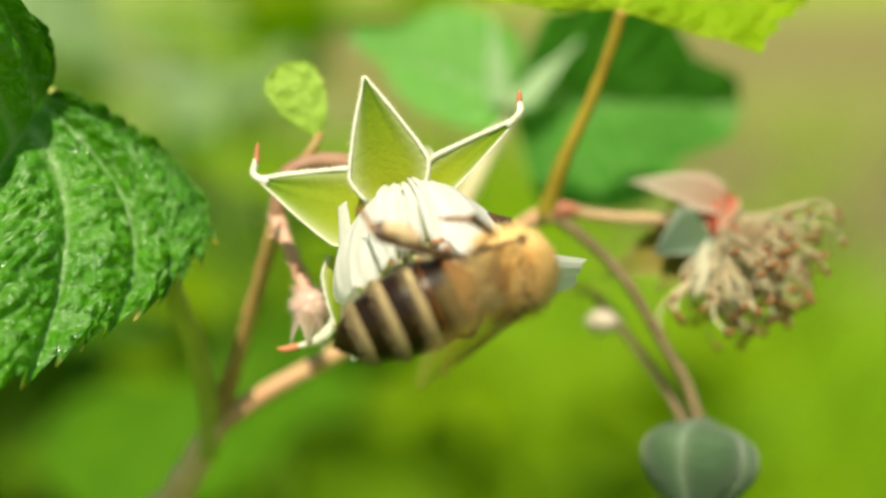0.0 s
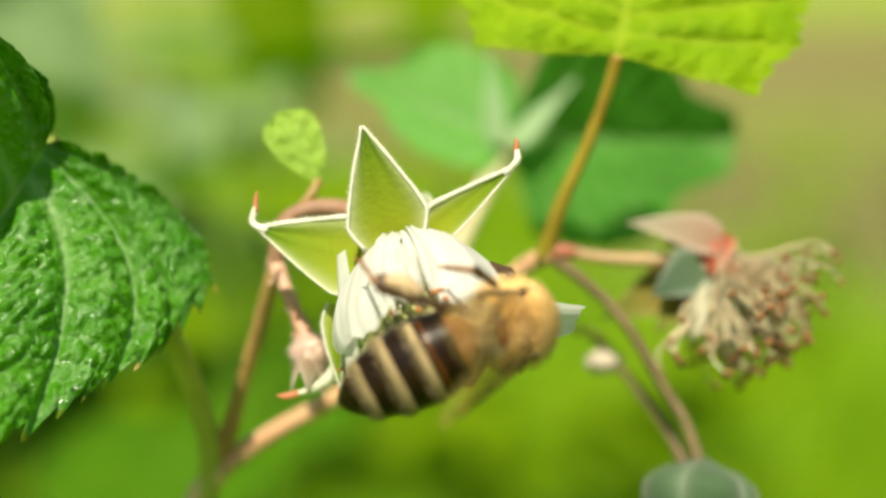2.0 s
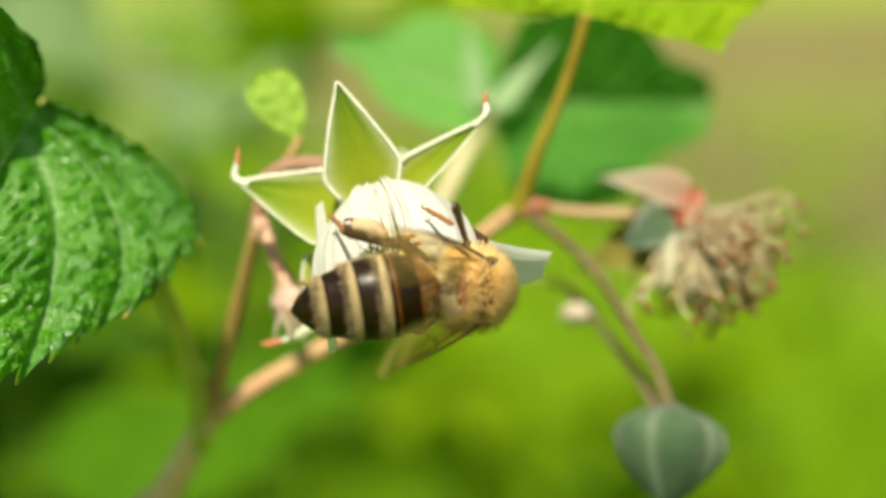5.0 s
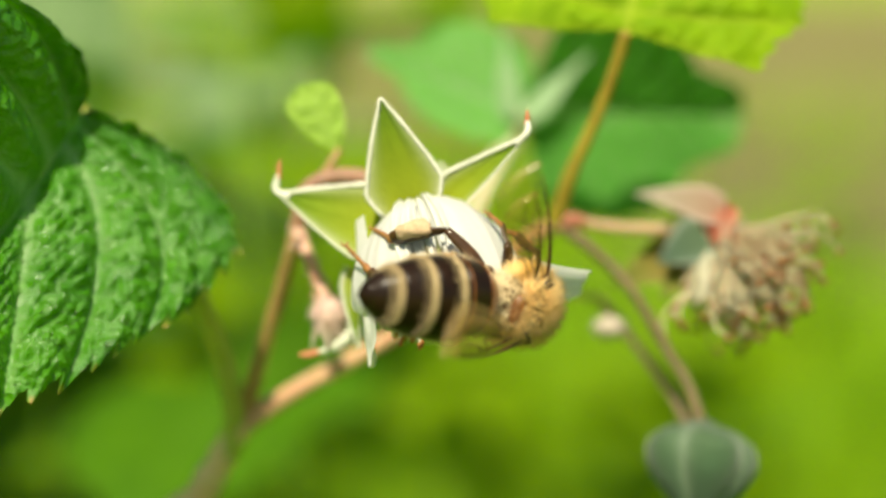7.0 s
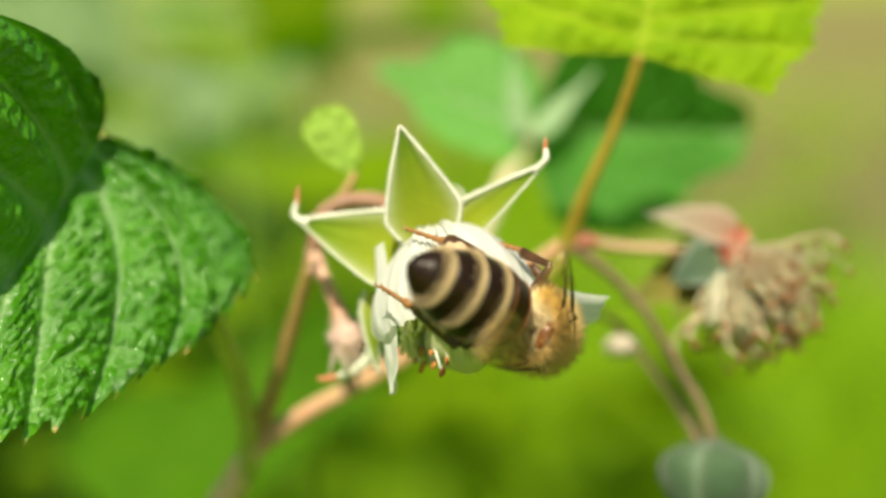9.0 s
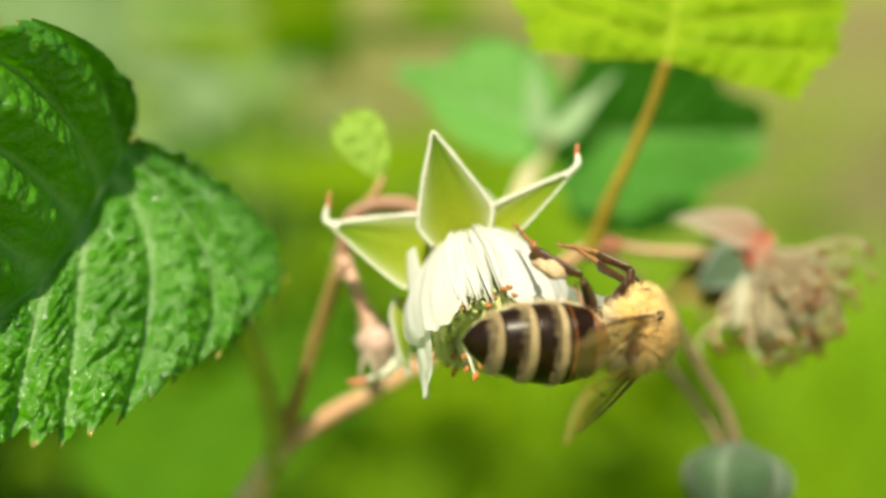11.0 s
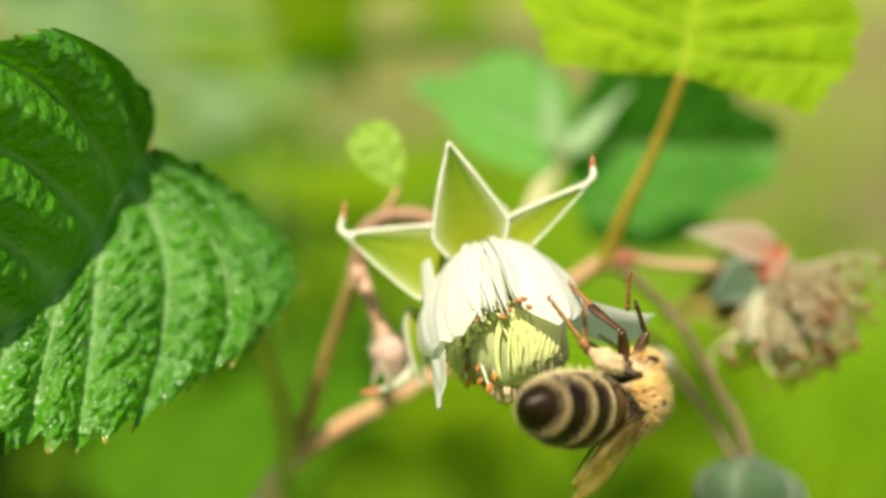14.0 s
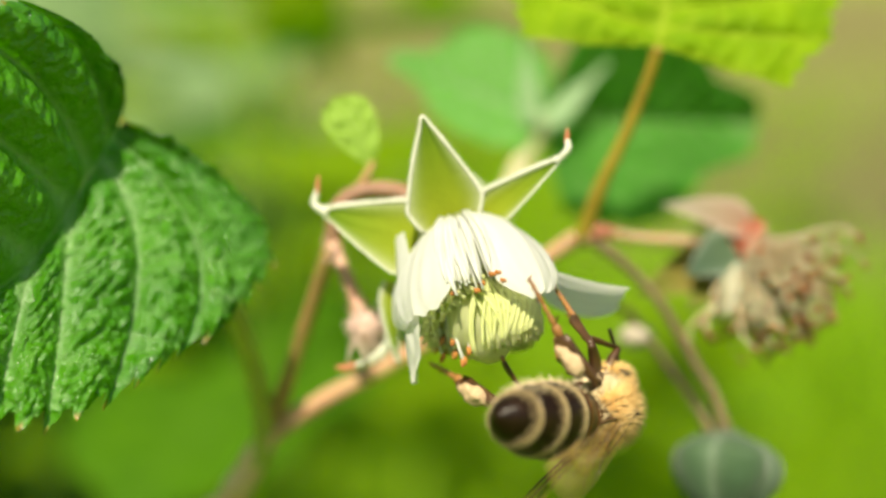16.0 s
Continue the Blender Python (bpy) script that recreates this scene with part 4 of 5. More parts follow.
def build_wing(side, length, width, sweep, name, label):
    verts, faces, rows, cols = wing_shape(length, width, sweep)
    verts = [(x, y * side, z) for x, y, z in verts]
    wing = part(name, Shape().add(verts, faces), WING, bee, label, None)
    veins = Shape()
    c = cols + 1
    pick = lambda t, s: Vector(verts[round(t * rows) * c + round(s * cols)]) + Vector((0, 0, 0.02))
    veins.add(*tube([pick(t / 8, 0) for t in range(8)], [0.13, 0.10, 0.07, 0.05, 0.03], 6, 3))
    for path in (((0.02, 0.3), (0.25, 0.35), (0.5, 0.45), (0.8, 0.5)), ((0.04, 0.6), (0.25, 0.7), (0.45, 0.8), (0.6, 0.95)), ((0.35, 0.4), (0.38, 0.75)), ((0.45, 0.05), (0.55, 0.45)), ((0.6, 0.5), (0.7, 0.85)), ((0.55, 0.1), (0.75, 0.2), (0.88, 0.1))):
        veins.add(*tube([pick(*q) for q in path], [0.03, 0.025, 0.018], 5, 3))
    part("vein", veins, LEG, wing, "brown wing veins")
    return wing


# Lengths of femur, tibia and tarsus of the front, middle and hind legs.
BONES = ((1.7, 1.9, 2.0), (2.2, 2.3, 2.2), (2.9, 2.9, 2.9))


def bone(a, b, roll=0.0):
    """A pose at a whose x runs to b, in mm; roll turns its flat face."""
    x = (Vector(b) - Vector(a)).normalized()
    z = Vector((0, 0, 1)) if abs(x.z) < 0.9 else Vector((1, 0, 0))
    y = z.cross(x).normalized()
    z = x.cross(y)
    return Matrix.Translation(Vector(a) * MM) @ Matrix((x, y, z)).transposed().to_4x4() @ Matrix.Rotation(radians(roll), 4, "X")


def build_leg(side, k):
    hind = k == 2
    thigh, shin, toe = BONES[k]
    leg = part("leg", Shape().add(*ball(0.42, 0.42, 0.5, 6, 10)), LEG, bee, "dark jointed leg")
    femur = part("femur", Shape().add(*tube([(0, 0, 0), (thigh * 0.5, 0, 0.08), (thigh, 0, 0)], [0.2, 0.36, 0.32, 0.22], 10, 5, flat=0.8)), LEG, leg)
    wide = 0.52 if hind else 0.30
    tibia_shape = Shape().add(*tube([(0, 0, 0), (shin * 0.4, 0, 0.05), (shin * 0.85, 0, 0.1), (shin, 0, 0)], [0.18, wide * 0.7, wide, wide * 0.75], 12, 5, flat=0.45))
    if hind:
        count = len(tibia_shape.f)
        verts, faces = ball(1.02, 0.54, 0.44, 14, 18, (shin * 0.56, 0.0, 0.36))
        tibia_shape.add([Vector(p) + Vector((p[0] - shin * 0.56, p[1], p[2] - 0.36)) * 0.35 * noise.noise(Vector(p) * 2.3) for p in verts], faces)
    tibia = part("tibia", tibia_shape, LEG, leg, "broad tibia with cream pollen load" if hind else "")
    if hind:
        tibia.data.materials.append(POLLEN)
        tibia.data.polygons.foreach_set("material_index", [0] * count + [1] * (len(tibia.data.polygons) - count))
    foot = Shape()
    for j in range(5):
        a, b = toe * j / 5, toe * (j + 1) / 5
        w = 0.28 if (j == 0 and hind) else 0.17 - 0.012 * j
        foot.add(*tube([(a, 0, 0), ((a + b) / 2, 0, 0.02), (b, 0, 0)], [w * 0.7, w, w * 0.8], 8, 3, flat=0.7))
    for s in (-1, 1):
        foot.add(*tube([(toe, 0, 0), (toe + 0.2, 0.12 * s, 0.06), (toe + 0.3, 0.2 * s, -0.12)], [0.07, 0.06, 0.02], 6, 3))
    r = random.Random(70)
    spots = [((r.uniform(0, toe), 0, 0), (0.3, r.uniform(-1, 1), r.uniform(-1, 1))) for _ in range(50)]
    spikes(foot, spots, 0.3, 0.02, 71)
    tarsus = part("tarsus", foot, FOOT, leg, "amber foot with claws")
    return leg, (femur, tibia, tarsus)


# ---- background meadow ----
def build_meadow():
    r = random.Random(90)
    blade_mats = []
    for name, low, high, glow in (("grass", (0.15, 0.32, 0.008), (0.28, 0.48, 0.016), (0.34, 0.62, 0.008)), ("dry grass", (0.30, 0.26, 0.12), (0.42, 0.37, 0.22), (0.35, 0.32, 0.14))):
        n = Nodes(name)
        n.surface(n.ramp(n.noise(6), (0.3, low), (0.7, high)), 0.6, Specular_IOR_Level=0.3)
        blade_mats.append(n.translucent(glow, 0.4).mat)
    shapes = [Shape(), Shape()]
    for k in range(26000):
        y = r.gauss(2.2, 2.2)
        x = r.gauss(0.0, 1.9)
        tan_here = noise.noise(Vector((x * 0.9, y * 0.5, 4))) + (0.35 if x > 0.16 * y and y > 2.2 else 0.12 if x > -0.12 * y and y > 2.6 else -0.25)
        s = shapes[1] if tan_here > 0.12 else shapes[0]
        h = r.uniform(0.10, 0.34) * (0.7 + 0.6 * noise.noise(Vector((x * 2, y * 2, 1))) + 0.2)
        a = r.uniform(0, 6.283)
        lean = r.uniform(0.02, 0.6) * h
        w = r.uniform(0.003, 0.008)
        c, q = math.cos(a), math.sin(a)
        base = Vector((x, y, -0.02))
        pts = []
        for t in (0, 0.5, 1.0):
            p = base + Vector((c * lean * t * t, q * lean * t * t, h * t))
            e = w * (1 - 0.85 * t)
            pts += [(p + Vector((-q * e, c * e, 0))) / MM, (p - Vector((-q * e, c * e, 0))) / MM]
        s.add(pts, [(0, 1, 3, 2), (2, 3, 5, 4)])
    for k in range(24000):
        y = r.gauss(0.75, 0.85)
        x = r.gauss(0.0, 0.75)
        h, a, w = r.uniform(0.22, 0.46) * math.exp(-0.16 * (x * x + (y - 0.75) ** 2)), r.uniform(0, 6.283), r.uniform(0.004, 0.009)
        lean = r.uniform(0.2, 0.9) * h
        c, q = math.cos(a), math.sin(a)
        pts = []
        for t in (0, 0.5, 0.8, 1.0):
            p = Vector((x + c * lean * t * t, y + q * lean * t * t, h * t * (1.15 - 0.15 * t)))
            e = w * (1 - 0.85 * t * t)
            pts += [(p + Vector((-q * e, c * e, 0))) / MM, (p - Vector((-q * e, c * e, 0))) / MM]
        shapes[0].add(pts, [(0, 1, 3, 2), (2, 3, 5, 4), (4, 5, 7, 6)])
    tagged(part("grass", shapes[0], blade_mats[0], None, "lush green meadow grass", None), kind="stuff", category="grass")
    tagged(part("dry_grass", shapes[1], blade_mats[1], None, "dry straw-coloured grass", None), kind="stuff", category="grass")


WEED_STEM = stalk_material("weed stem", (0.07, 0.16, 0.01), (0.12, 0.24, 0.02), (0.14, 0.20, 0.03))


def build_weed(x, y, height, leaves, size, material, label, seed, deep):
    """A leafy weed on the ground: stem and broad leaves."""
    r = random.Random(seed)
    weed = empty("weed", Matrix.Translation((x, y, 0)))
    tagged(weed, label, "plant", "weeds behind the cane")
    lean = Vector((r.uniform(-0.05, 0.05), r.uniform(-0.05, 0.05), 0))
    top = Vector((0, 0, height)) + lean
    part("stem", Shape().add(*tube([Vector((0, 0, -30)), top * 500 + lean * 200, top * 1000], [2.0, 1.4, 0.8], 8, 6)), WEED_STEM, weed)
    blade = leaf_shape(size, size * 0.42, veins=6, teeth=0.06, quilt=size * 0.012, fold=(0.15, 0.15), droop=0.25, base_angle=95, fine=4, cols=6, seed=seed).mesh("leaf", material)
    for k in range(leaves):
        t = 1 - (0.05 + deep * y) / height * (k + r.random()) / leaves
        a = k * 2.4 + r.uniform(-0.4, 0.4)
        out = Vector((math.cos(a), math.sin(a), r.uniform(-0.1, 0.7)))
        part("leaf", blade, None, weed, "", axes(top * t * 1000 + out * 8, out, (-out.x * 0.5, -out.y * 0.5, 1)))
    return weed


def build_spray(base, tip, width, material, label, seed):
    """A tall weed of one broad leaf on a thin stem, bases and tips in world metres."""
    base, tip = Vector(base), Vector(tip)
    weed = empty("weed", Matrix.Translation((base.x, base.y, 0)))
    tagged(weed, label, "plant", "weeds behind the cane")
    top = Vector((0, 0, base.z)) * 1000
    part("stem", Shape().add(*tube([(0, 0, -30), top * 0.5 + Vector((3, 2, 0)), top], [1.2, 0.8, 0.5], 8, 6)), WEED_STEM, weed)
    length = (tip - base).length * 1000
    blade = leaf_shape(length, width, veins=6, teeth=0.06, quilt=length * 0.012, fold=(0.15, 0.15), droop=0.1, base_angle=95, fine=6, cols=8, seed=seed)
    part("leaf", blade, material, weed, "", axes(top, tip - base, (-0.3, -0.75, 0.6)))


def build_weeds():
    # The second leaf is a darkened copy of the first: shade in its colour.
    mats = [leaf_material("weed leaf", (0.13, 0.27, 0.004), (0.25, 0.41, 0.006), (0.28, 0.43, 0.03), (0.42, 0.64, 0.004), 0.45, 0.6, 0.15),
            leaf_material("shade-dark weed leaf", (0.040, 0.135, 0.003), (0.085, 0.235, 0.004), (0.10, 0.25, 0.02), (0.09, 0.32, 0.002), 0.3, 0.6, 0.15),
            leaf_material("pale weed leaf", (0.17, 0.31, 0.11), (0.26, 0.41, 0.17), (0.5, 0.66, 0.4), (0.32, 0.6, 0.2), 0.3, 0.5, 0.4)]
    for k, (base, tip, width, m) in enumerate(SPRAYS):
        build_spray(base, tip, width, mats[m], ("tall sunlit green weed leaf", "tall weed leaf with shade in its deep green colour", "tall pale grey-green weed leaf")[m], 300 + k)
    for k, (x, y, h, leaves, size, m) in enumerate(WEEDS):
        build_weed(x, y, h, leaves, size, mats[m], ("sunlit green leafy weed", "weed with shade put into its deep green colour", "pale grey-green leafy weed")[m], 200 + k, (0.30, 0.20, 0.14)[m])


# x, y, height in metres, leaf count, leaf length in mm, leaf kind
WEEDS = (
    (-0.069, 0.177, 0.763, 7, 45, 2),
    (-0.096, 0.225, 0.751, 6, 40, 2),
    (-0.099, 0.308, 0.754, 10, 60, 2),
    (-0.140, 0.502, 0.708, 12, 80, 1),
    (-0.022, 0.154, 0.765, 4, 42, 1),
    (-0.029, 0.177, 0.766, 6, 60, 0),
    (-0.140, 0.600, 0.689, 12, 80, 0),
    (-0.029, 0.301, 0.725, 8, 45, 0),
    (-0.100, 0.192, 0.680, 9, 55, 1),
    (-0.096, 0.248, 0.667, 12, 60, 0),
    (-0.099, 0.322, 0.632, 12, 60, 0),
    (-0.207, 0.545, 0.667, 14, 80, 1),
    (-0.172, 0.886, 0.590, 14, 90, 0),
    (0.008, 0.966, 0.485, 14, 90, 0),
    (0.274, 1.179, 0.524, 16, 90, 0),
    (0.520, 1.479, 0.496, 16, 100, 0),
    (-0.119, 1.470, 0.453, 16, 100, 0),
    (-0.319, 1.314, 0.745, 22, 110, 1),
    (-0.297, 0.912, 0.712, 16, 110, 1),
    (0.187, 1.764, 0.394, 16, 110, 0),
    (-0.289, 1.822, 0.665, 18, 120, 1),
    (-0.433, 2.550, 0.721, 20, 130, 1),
    (-0.087, 0.398, 0.697, 8, 50, 2),
    (0.187, 0.773, 0.537, 14, 80, 0),
    (-0.119, 0.478, 0.595, 10, 60, 0),
    (0.669, 2.191, 0.479, 18, 120, 0),
    (0.111, 1.978, 0.438, 18, 120, 0),
    (0.014, 0.773, 0.537, 12, 84, 0),
    (0.077, 0.671, 0.542, 12, 78, 0),
    (0.165, 0.716, 0.513, 12, 81, 0),
    (-0.095, 1.080, 0.420, 16, 90, 0),
    (-0.030, 0.900, 0.430, 14, 85, 0),
    (-0.180, 1.250, 0.430, 16, 95, 0),
)
# leaf base and tip in metres, half width in mm, leaf kind
SPRAYS = (
    ((-0.0742, 0.1376, 0.7722), (-0.0505, 0.1367, 0.7486), 11, 2),
    ((-0.0282, 0.1224, 0.7728), (-0.0161, 0.121, 0.7471), 7.5, 0),
    ((0.0044, 0.2407, 0.7763), (-0.0123, 0.2396, 0.7518), 12, 0),
    ((-0.0922, 0.2573, 0.7101), (-0.0563, 0.2661, 0.7321), 7, 2),
)


# ---- build ----
build_ground()
build_stalks()
build_leaves()
build_flower()
build_dry_flower()
build_buds()
abdomen = build_abdomen()
build_thorax()
build_head()
wings = [build_wing(side, 7.4, 2.5, 0.5, "forewing", "clear amber-tinted forewing") for side in (1, -1)]
hind_wings = [build_wing(side, 5.3, 1.8, 0.4, "hindwing", "clear amber-tinted hindwing") for side in (1, -1)]
legs = {(side, k): build_leg(side, k) for side in (1, -1) for k in (0, 1, 2)}
build_weeds()
build_meadow()


# ---- what moves ----
BEE_ROWS = [
    (0, 3.21, -5.65, -1.21, 86.9, -10.3, 34.2),
    (0.5, 3.07, -5.54, -1.21, 86.7, -11.2, 33.9),
    (1, 3.11, -5.50, -1.28, 86.6, -10.9, 33.6),
    (1.5, 3.23, -5.51, -1.30, 88.2, -8.6, 33.6),
    (2, 3.33, -5.52, -1.30, 87.6, -9.4, 33.7),
    (2.5, 3.28, -5.53, -1.41, 88.7, -8.1, 33.6),
    (3, 2.93, -5.62, -1.90, 89.4, -6.7, 33.9),
    (3.5, 2.56, -5.61, -2.49, 92.2, -2.8, 33.5),
    (4, 2.80, -5.51, -2.87, 93.5, -0.1, 32.9),
    (4.2, 2.81, -5.49, -2.78, 93.6, 0.4, 32.8),
    (6.3, 3.23, -5.50, -2.08, 108.3, 5.6, 44.2),
    (6.5, 3.25, -5.50, -2.11, 107.9, 6.0, 44.9),
    (7, 3.35, -5.51, -2.19, 111.3, 8.7, 45.6),
    (7.5, 3.53, -5.57, -2.08, 113.3, 10.8, 49.6),
    (8, 3.59, -5.63, -1.61, 119.1, 19.0, 60.5),
    (8.5, 3.60, -5.64, -1.77, 118.9, 20.8, 61.3),
    (8.7, 3.25, -5.64, -2.08, 117.6, 20.5, 60.9),
    (10.8, 5.29, -6.34, -2.39, 127.5, -9.5, 39.1),
    (11, 6.30, -6.34, -1.98, 115.7, -13.9, 40.8),
    (11.5, 5.78, -6.35, -2.29, 109.7, -14.6, 40.7),
    (12, 5.14, -6.40, -2.96, 113.4, -10.5, 40.4),
    (12.5, 5.94, -5.86, -3.86, 119.2, -30.4, 43.2),
    (13, 5.58, -5.39, -4.60, 136.4, -29.7, 43.2),
    (13.5, 5.88, -4.96, -4.62, 145.7, -19.9, 53.5),
    (14, 5.49, -4.74, -4.93, 152.8, -16.2, 51.3),
    (14.5, 5.89, -4.31, -5.50, 140.8, -23.7, 10.7),
    (15, 6.65, -4.33, -6.19, 121.3, -29.3, 3.1),
    (15.5, 6.32, -4.25, -7.13, 119.5, -20.9, 7.7),
    (16, 5.43, -4.38, -7.10, 148.0, -10.1, 53.1),
]
ABDOMEN_ROWS = [
    (0, 0.0, -27.4, 16.7),
    (0.5, 0.0, -27.9, 19.4),
    (1, 0.0, -28.2, 20.9),
    (1.5, 0.0, -28.0, 20.8),
    (2, 0.0, -27.8, 21.0),
    (2.5, 0.0, -27.8, 20.5),
    (3, 0.0, -27.2, 19.1),
    (3.5, 0.0, -27.5, 18.2),
    (4, 0.0, -28.9, 18.3),
    (4.2, 0.0, -29.0, 19.0),
    (6.3, 0.0, -9.0, 12.0),
    (6.5, 0.0, -8.0, 12.0),
    (7, 0.0, -8.0, 11.0),
    (7.5, 0.0, -9.0, 9.0),
    (8, 0.0, -16.0, 4.0),
    (8.5, 0.0, -17.0, 4.0),
    (8.7, 0.0, -17.0, 4.0),
    (10.8, 0.0, -29.3, 0.5),
    (11, 0.0, -29.0, 0.1),
    (11.5, 0.0, -29.7, 0.4),
    (12, 0.0, -36.0, -3.1),
    (12.5, 0.0, -41.0, -4.5),
    (13, 0.0, -39.7, -7.3),
    (13.5, 0.0, -18.1, -11.1),
    (14, 0.0, -16.1, -10.3),
    (14.5, 0.0, -29.0, -17.3),
    (15, 0.0, -31.0, -9.7),
    (15.5, 0.0, -30.0, -8.7),
    (16, 0.0, -11.9, -7.9),
]
# Seconds, then the wing's splay, lift and twist in degrees.
WING_ROWS = {
    1: [(0, -5, 20, -10), (2, 5, 25, -10), (4, -5, 20, -20), (6.5, 58, 6, 10), (7, 55, 6, 10), (8, 40, 10, 0), (8.5, 30, 10, -10), (11, 15, 5, -10), (11.5, 5, 10, -10), (12, -10, 20, -20), (12.5, 15, 5, -30), (13, 25, 0, -20), (13.5, -5, -5, -30), (14, -5, 0, -50), (14.5, 25, -15, -70), (15, 35, -10, -70), (15.5, 30, -5, -70), (16, -5, -5, -70)],
    -1: [(0, 20, 0, -40), (2, 15, 15, -40), (4, 25, 10, -40), (6.5, 10, 15, 0), (7, 10, 15, 10), (8, 15, 5, 0), (8.5, 10, 5, 0), (11, 10, 10, 0), (11.5, 10, 10, -10), (12.5, 0, -5, -10), (13, 0, -5, -20), (14, -5, 10, 0), (14.5, 15, 10, 0), (15, 10, 5, 0), (15.5, 15, 10, 0), (16, 20, 10, 0)],
}
# Hips, and for each leg rows of seconds, knee, ankle and toe, in the bee's millimetres.
HIPS = {0: (1.1, 0.8, -1.5), 1: (0.0, 1.0, -1.6), 2: (-1.6, 0.9, -1.4)}
LEG_ROWS = {
    (1, 0): [(0, (1.7, 2.1, -1.6), (1.9, 2.7, -3.3), (1.4, 2.4, -5.1)), (8.7, (1.8, 2.1, -1.7), (1.9, 2.7, -3.3), (1.5, 2.4, -5.2)), (12, (1.8, 2.1, -2.5), (0.9, 2.2, -4.4), (0.1, 2.0, -6.2)), (13.5, (1.8, 2.0, -2.9), (0.8, 1.9, -5.1), (-0.3, 1.4, -7.2)), (14.5, (2.8, 2.0, -2.3), (1.5, 2.2, -3.0), (2.5, 3.0, -4.5)), (16, (2.6, 1.7, -2.5), (1.1, 1.1, -3.5), (1.9, 0.4, -5.0))],
    (1, 1): [(0, (-0.6, 1.9, 0.3), (-2.4, 2.9, 1.2), (-2.3, 3.1, -1.0)), (1, (-0.6, 1.9, 0.3), (-2.4, 2.9, 1.2), (-2.3, 3.1, -1.0)), (4, (-0.3, 2.1, 0.3), (-2.2, 3.2, 1.0), (-2.5, 3.7, -1.1)), (7, (-1.3, 2.6, -1.0), (-0.1, 3.1, -2.8), (0.7, 3.2, -4.9)), (8.5, (-0.1, 3.1, -1.5), (0.4, 3.1, -3.8), (1.1, 2.8, -5.8)), (11.5, (-0.6, 2.9, -0.6), (-0.1, 2.7, -2.9), (0.5, 2.4, -5.0)), (13, (-0.1, 3.4, -1.4), (-0.1, 3.8, -4.0), (-0.2, 4.5, -6.5)), (14, (-0.6, 2.5, -3.4), (0.1, 1.0, -5.3), (1.4, -0.4, -6.8)), (15, (-1.0, 2.0, -3.2), (-0.3, 2.4, -4.9), (-0.0, 3.4, -6.9)), (16, (-0.9, 2.5, -3.3), (0.5, 1.5, -5.0), (1.8, 0.6, -6.8))],
    (1, 2): [(0, (-4.0, 1.7, 0.1), (-6.1, 3.2, -1.2), (-5.1, 4.2, -3.7)), (1, (-4.0, 1.7, 0.1), (-6.1, 3.2, -1.2), (-5.1, 4.2, -3.7)), (4, (-4.0, 1.7, 0.0), (-6.2, 3.0, -1.3), (-5.6, 3.8, -4.0)), (7, (-3.3, 2.2, -3.5), (-4.4, 0.6, -5.6), (-3.4, 0.3, -8.4)), (8.5, (-4.0, 1.6, -3.0), (-2.9, 0.9, -5.6), (-2.6, 0.4, -8.4)), (11.5, (-2.5, 3.6, -0.9), (-3.3, 3.9, -3.7), (-1.7, 3.7, -6.0)), (12.5, (-1.8, 3.0, 0.6), (-2.7, 3.8, -2.2), (-2.8, 5.3, -4.9)), (13, (-1.6, 3.5, -0.0), (-2.4, 3.5, -3.0), (-2.1, 4.6, -5.9)), (14, (-2.7, 3.5, -1.1), (-2.9, 1.7, -3.5), (-3.0, 1.4, -6.7)), (14.5, (-2.0, 3.8, -0.5), (-2.5, 4.6, -2.7), (-2.3, 6.8, -4.6)), (15, (-1.5, 3.7, -0.1), (-2.5, 5.3, -1.5), (-1.7, 8.5, -2.2)), (16, (-3.4, 3.2, -1.2), (-3.8, 3.0, -4.4), (-4.1, 3.5, -7.5))],
    (-1, 0): [(0, (2.3, -1.7, -2.2), (0.9, -1.3, -3.1), (1.4, -0.8, -4.5)), (16, (2.4, -1.5, -2.4), (1.0, -1.1, -3.5), (1.5, -0.4, -5.2))],
    (-1, 1): [(0, (-1.1, -2.5, -2.2), (-1.7, -2.5, -4.1), (-1.6, -2.4, -6.1)), (16, (-1.0, -2.3, -2.4), (-1.6, -2.3, -4.5), (-1.5, -2.0, -6.8))],
    (-1, 2): [(0, (-3.5, -1.5, -2.6), (-4.5, -1.5, -4.5), (-4.8, -1.4, -7.1)), (7, (-3.4, -1.4, -2.7), (-4.5, -1.4, -4.5), (-4.8, -1.1, -7.2)), (8, (-3.9, -2.7, -1.3), (-5.5, -2.2, -3.6), (-4.6, -2.2, -6.1)), (8.7, (-3.9, -2.8, -1.3), (-5.5, -2.2, -3.6), (-4.6, -2.3, -6.1)), (10.8, (-2.8, -1.8, -3.4), (-3.2, -2.2, -6.0), (-3.6, -2.2, -8.4)), (13, (-2.7, -1.7, -3.4), (-3.3, -2.4, -6.0), (-3.9, -3.1, -8.3)), (14, (-2.3, -3.4, -2.7), (-1.9, -5.9, -4.1), (-0.8, -8.5, -5.0)), (15, (-4.2, -0.3, -2.3), (-6.1, 0.5, -4.2), (-6.0, 0.8, -7.0)), (16, (-3.2, -2.8, -3.0), (-2.6, -4.7, -5.3), (-1.5, -6.6, -6.8))],
}


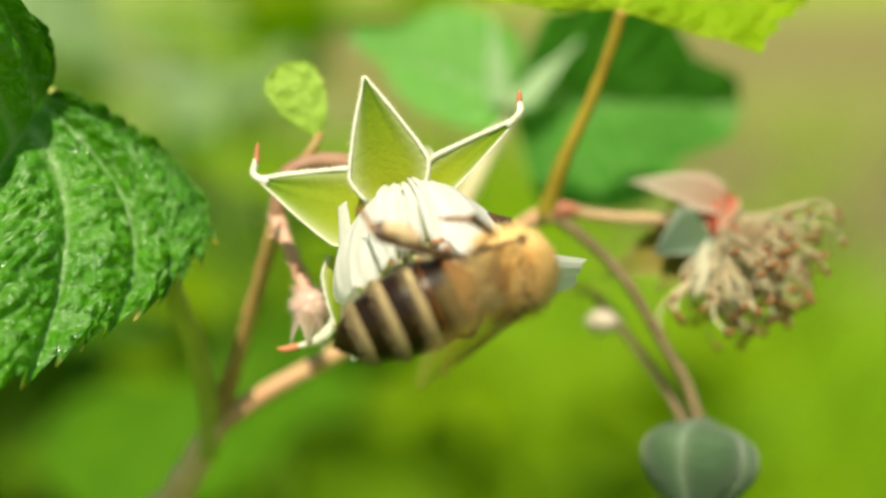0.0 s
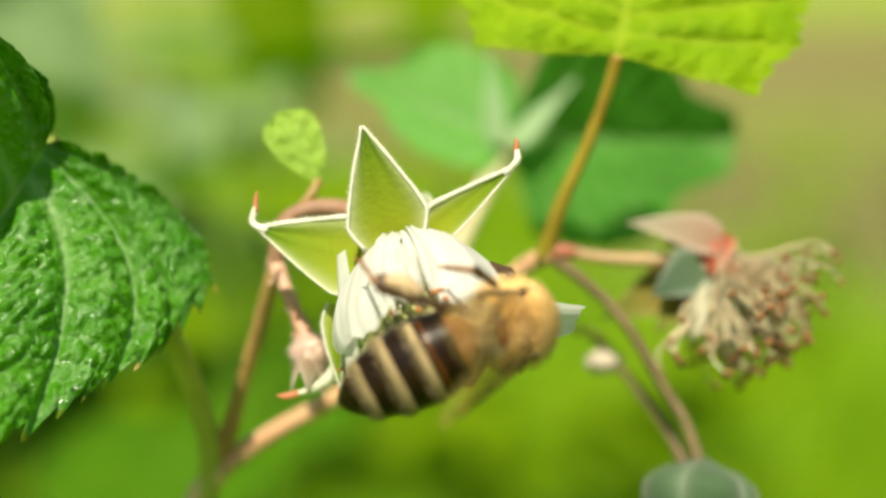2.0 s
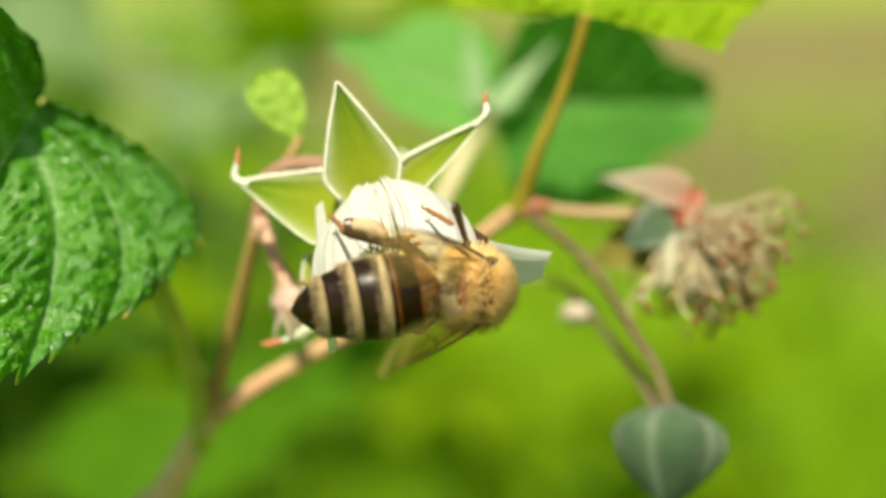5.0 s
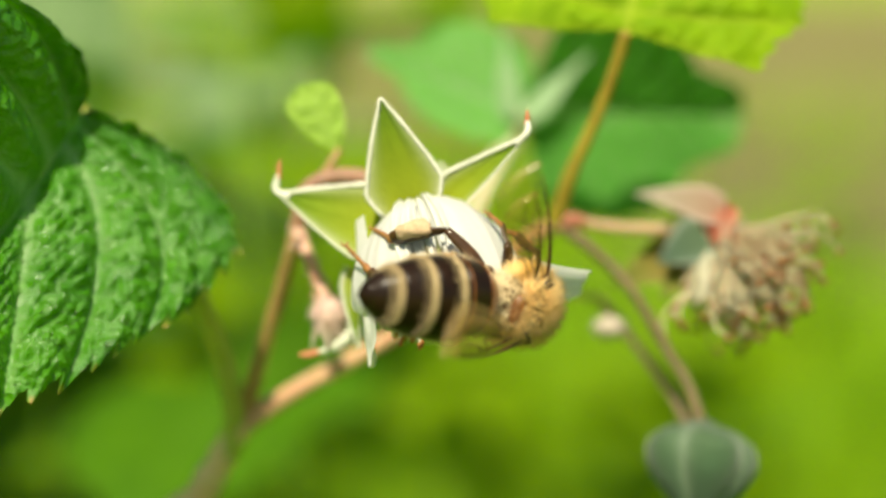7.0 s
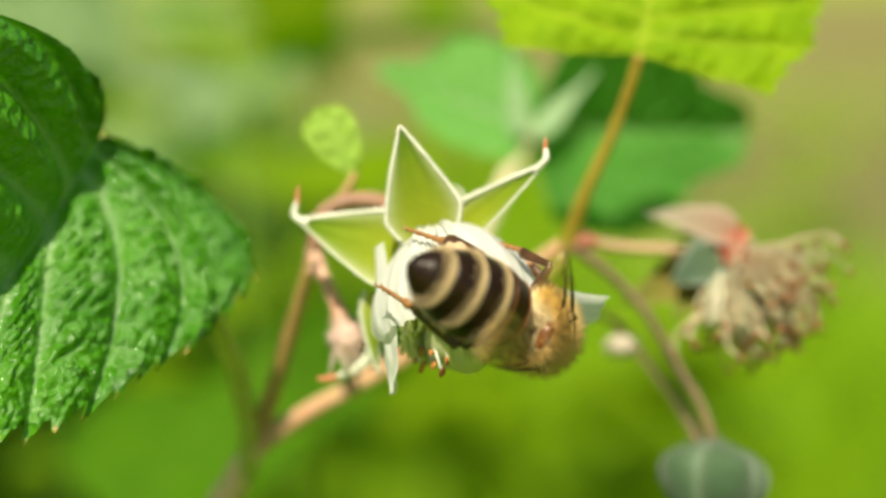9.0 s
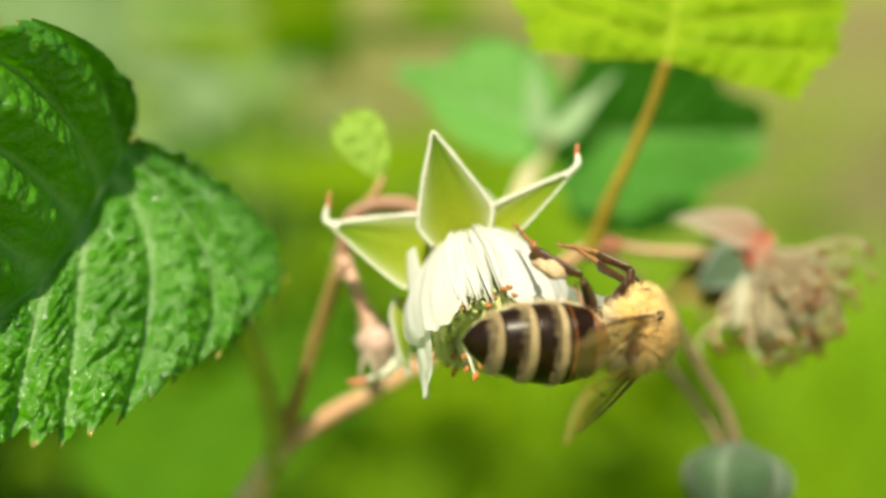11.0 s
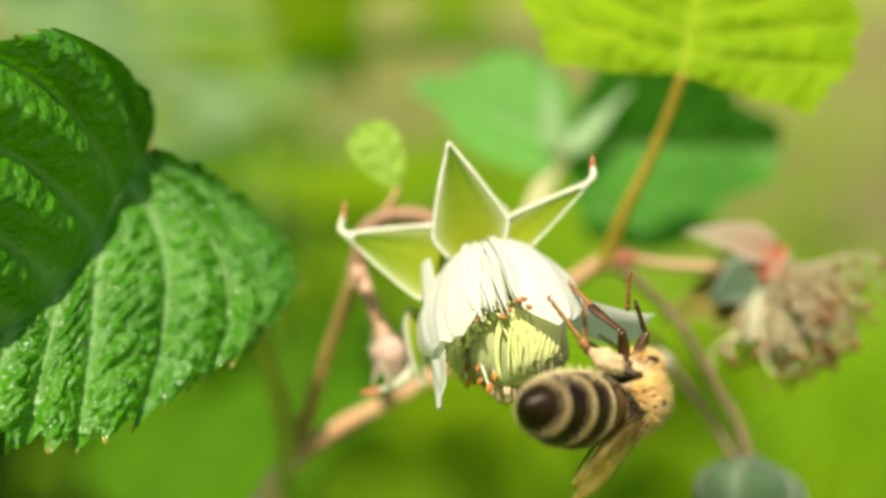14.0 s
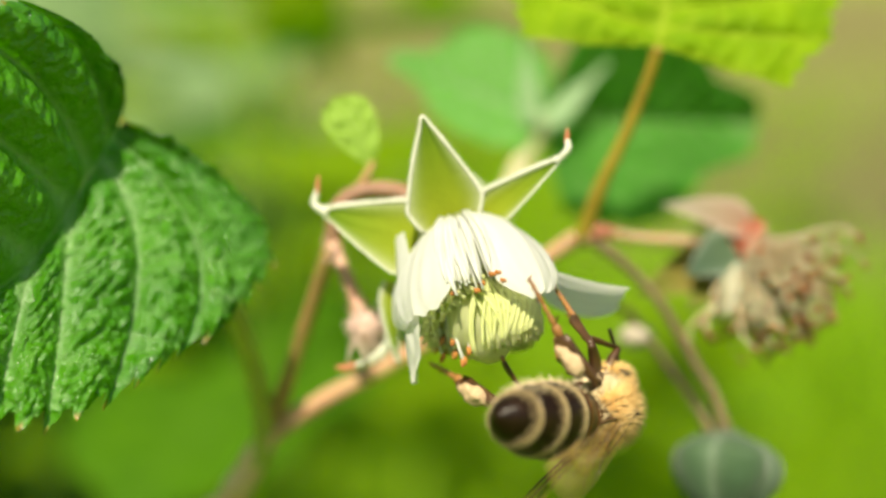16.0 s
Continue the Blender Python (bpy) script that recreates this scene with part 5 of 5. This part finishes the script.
def motions():
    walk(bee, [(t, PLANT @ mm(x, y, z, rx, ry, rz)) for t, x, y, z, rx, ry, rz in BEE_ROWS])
    walk(abdomen, [(t, mm(*WAIST, rx, ry, rz)) for t, rx, ry, rz in ABDOMEN_ROWS])
    for pair, root, extra in ((wings, (0.3, 1.5, 0.9), 0), (hind_wings, (-0.4, 1.4, 0.75), 6)):
        for side, wing in zip((1, -1), pair):
            rows = []
            for t, splay, lift, twist in WING_ROWS[side]:
                m = mm(root[0], side * root[1], root[2], 0, 0, -side * (splay + extra)) @ pose(0, 0, 0, side * twist, lift, 0)
                rows.append((t, m))
            walk(wing, rows)
    for (side, k), (leg, bones) in legs.items():
        hip = Vector((HIPS[k][0], side * HIPS[k][1], HIPS[k][2]))
        leg.matrix_basis = Matrix.Translation(hip * MM)
        tracks = [[], [], []]
        for t, *joints in LEG_ROWS[side, k]:
            a = Vector((0, 0, 0))
            for track, joint, length in zip(tracks, joints, BONES[k]):
                b = a + (Vector(joint) - hip - a).normalized() * length
                track.append((t, bone(a, b, 108 if side > 0 else 72)))
                a = b
        for ob, track in zip(bones, tracks):
            walk(ob, track)


motions()
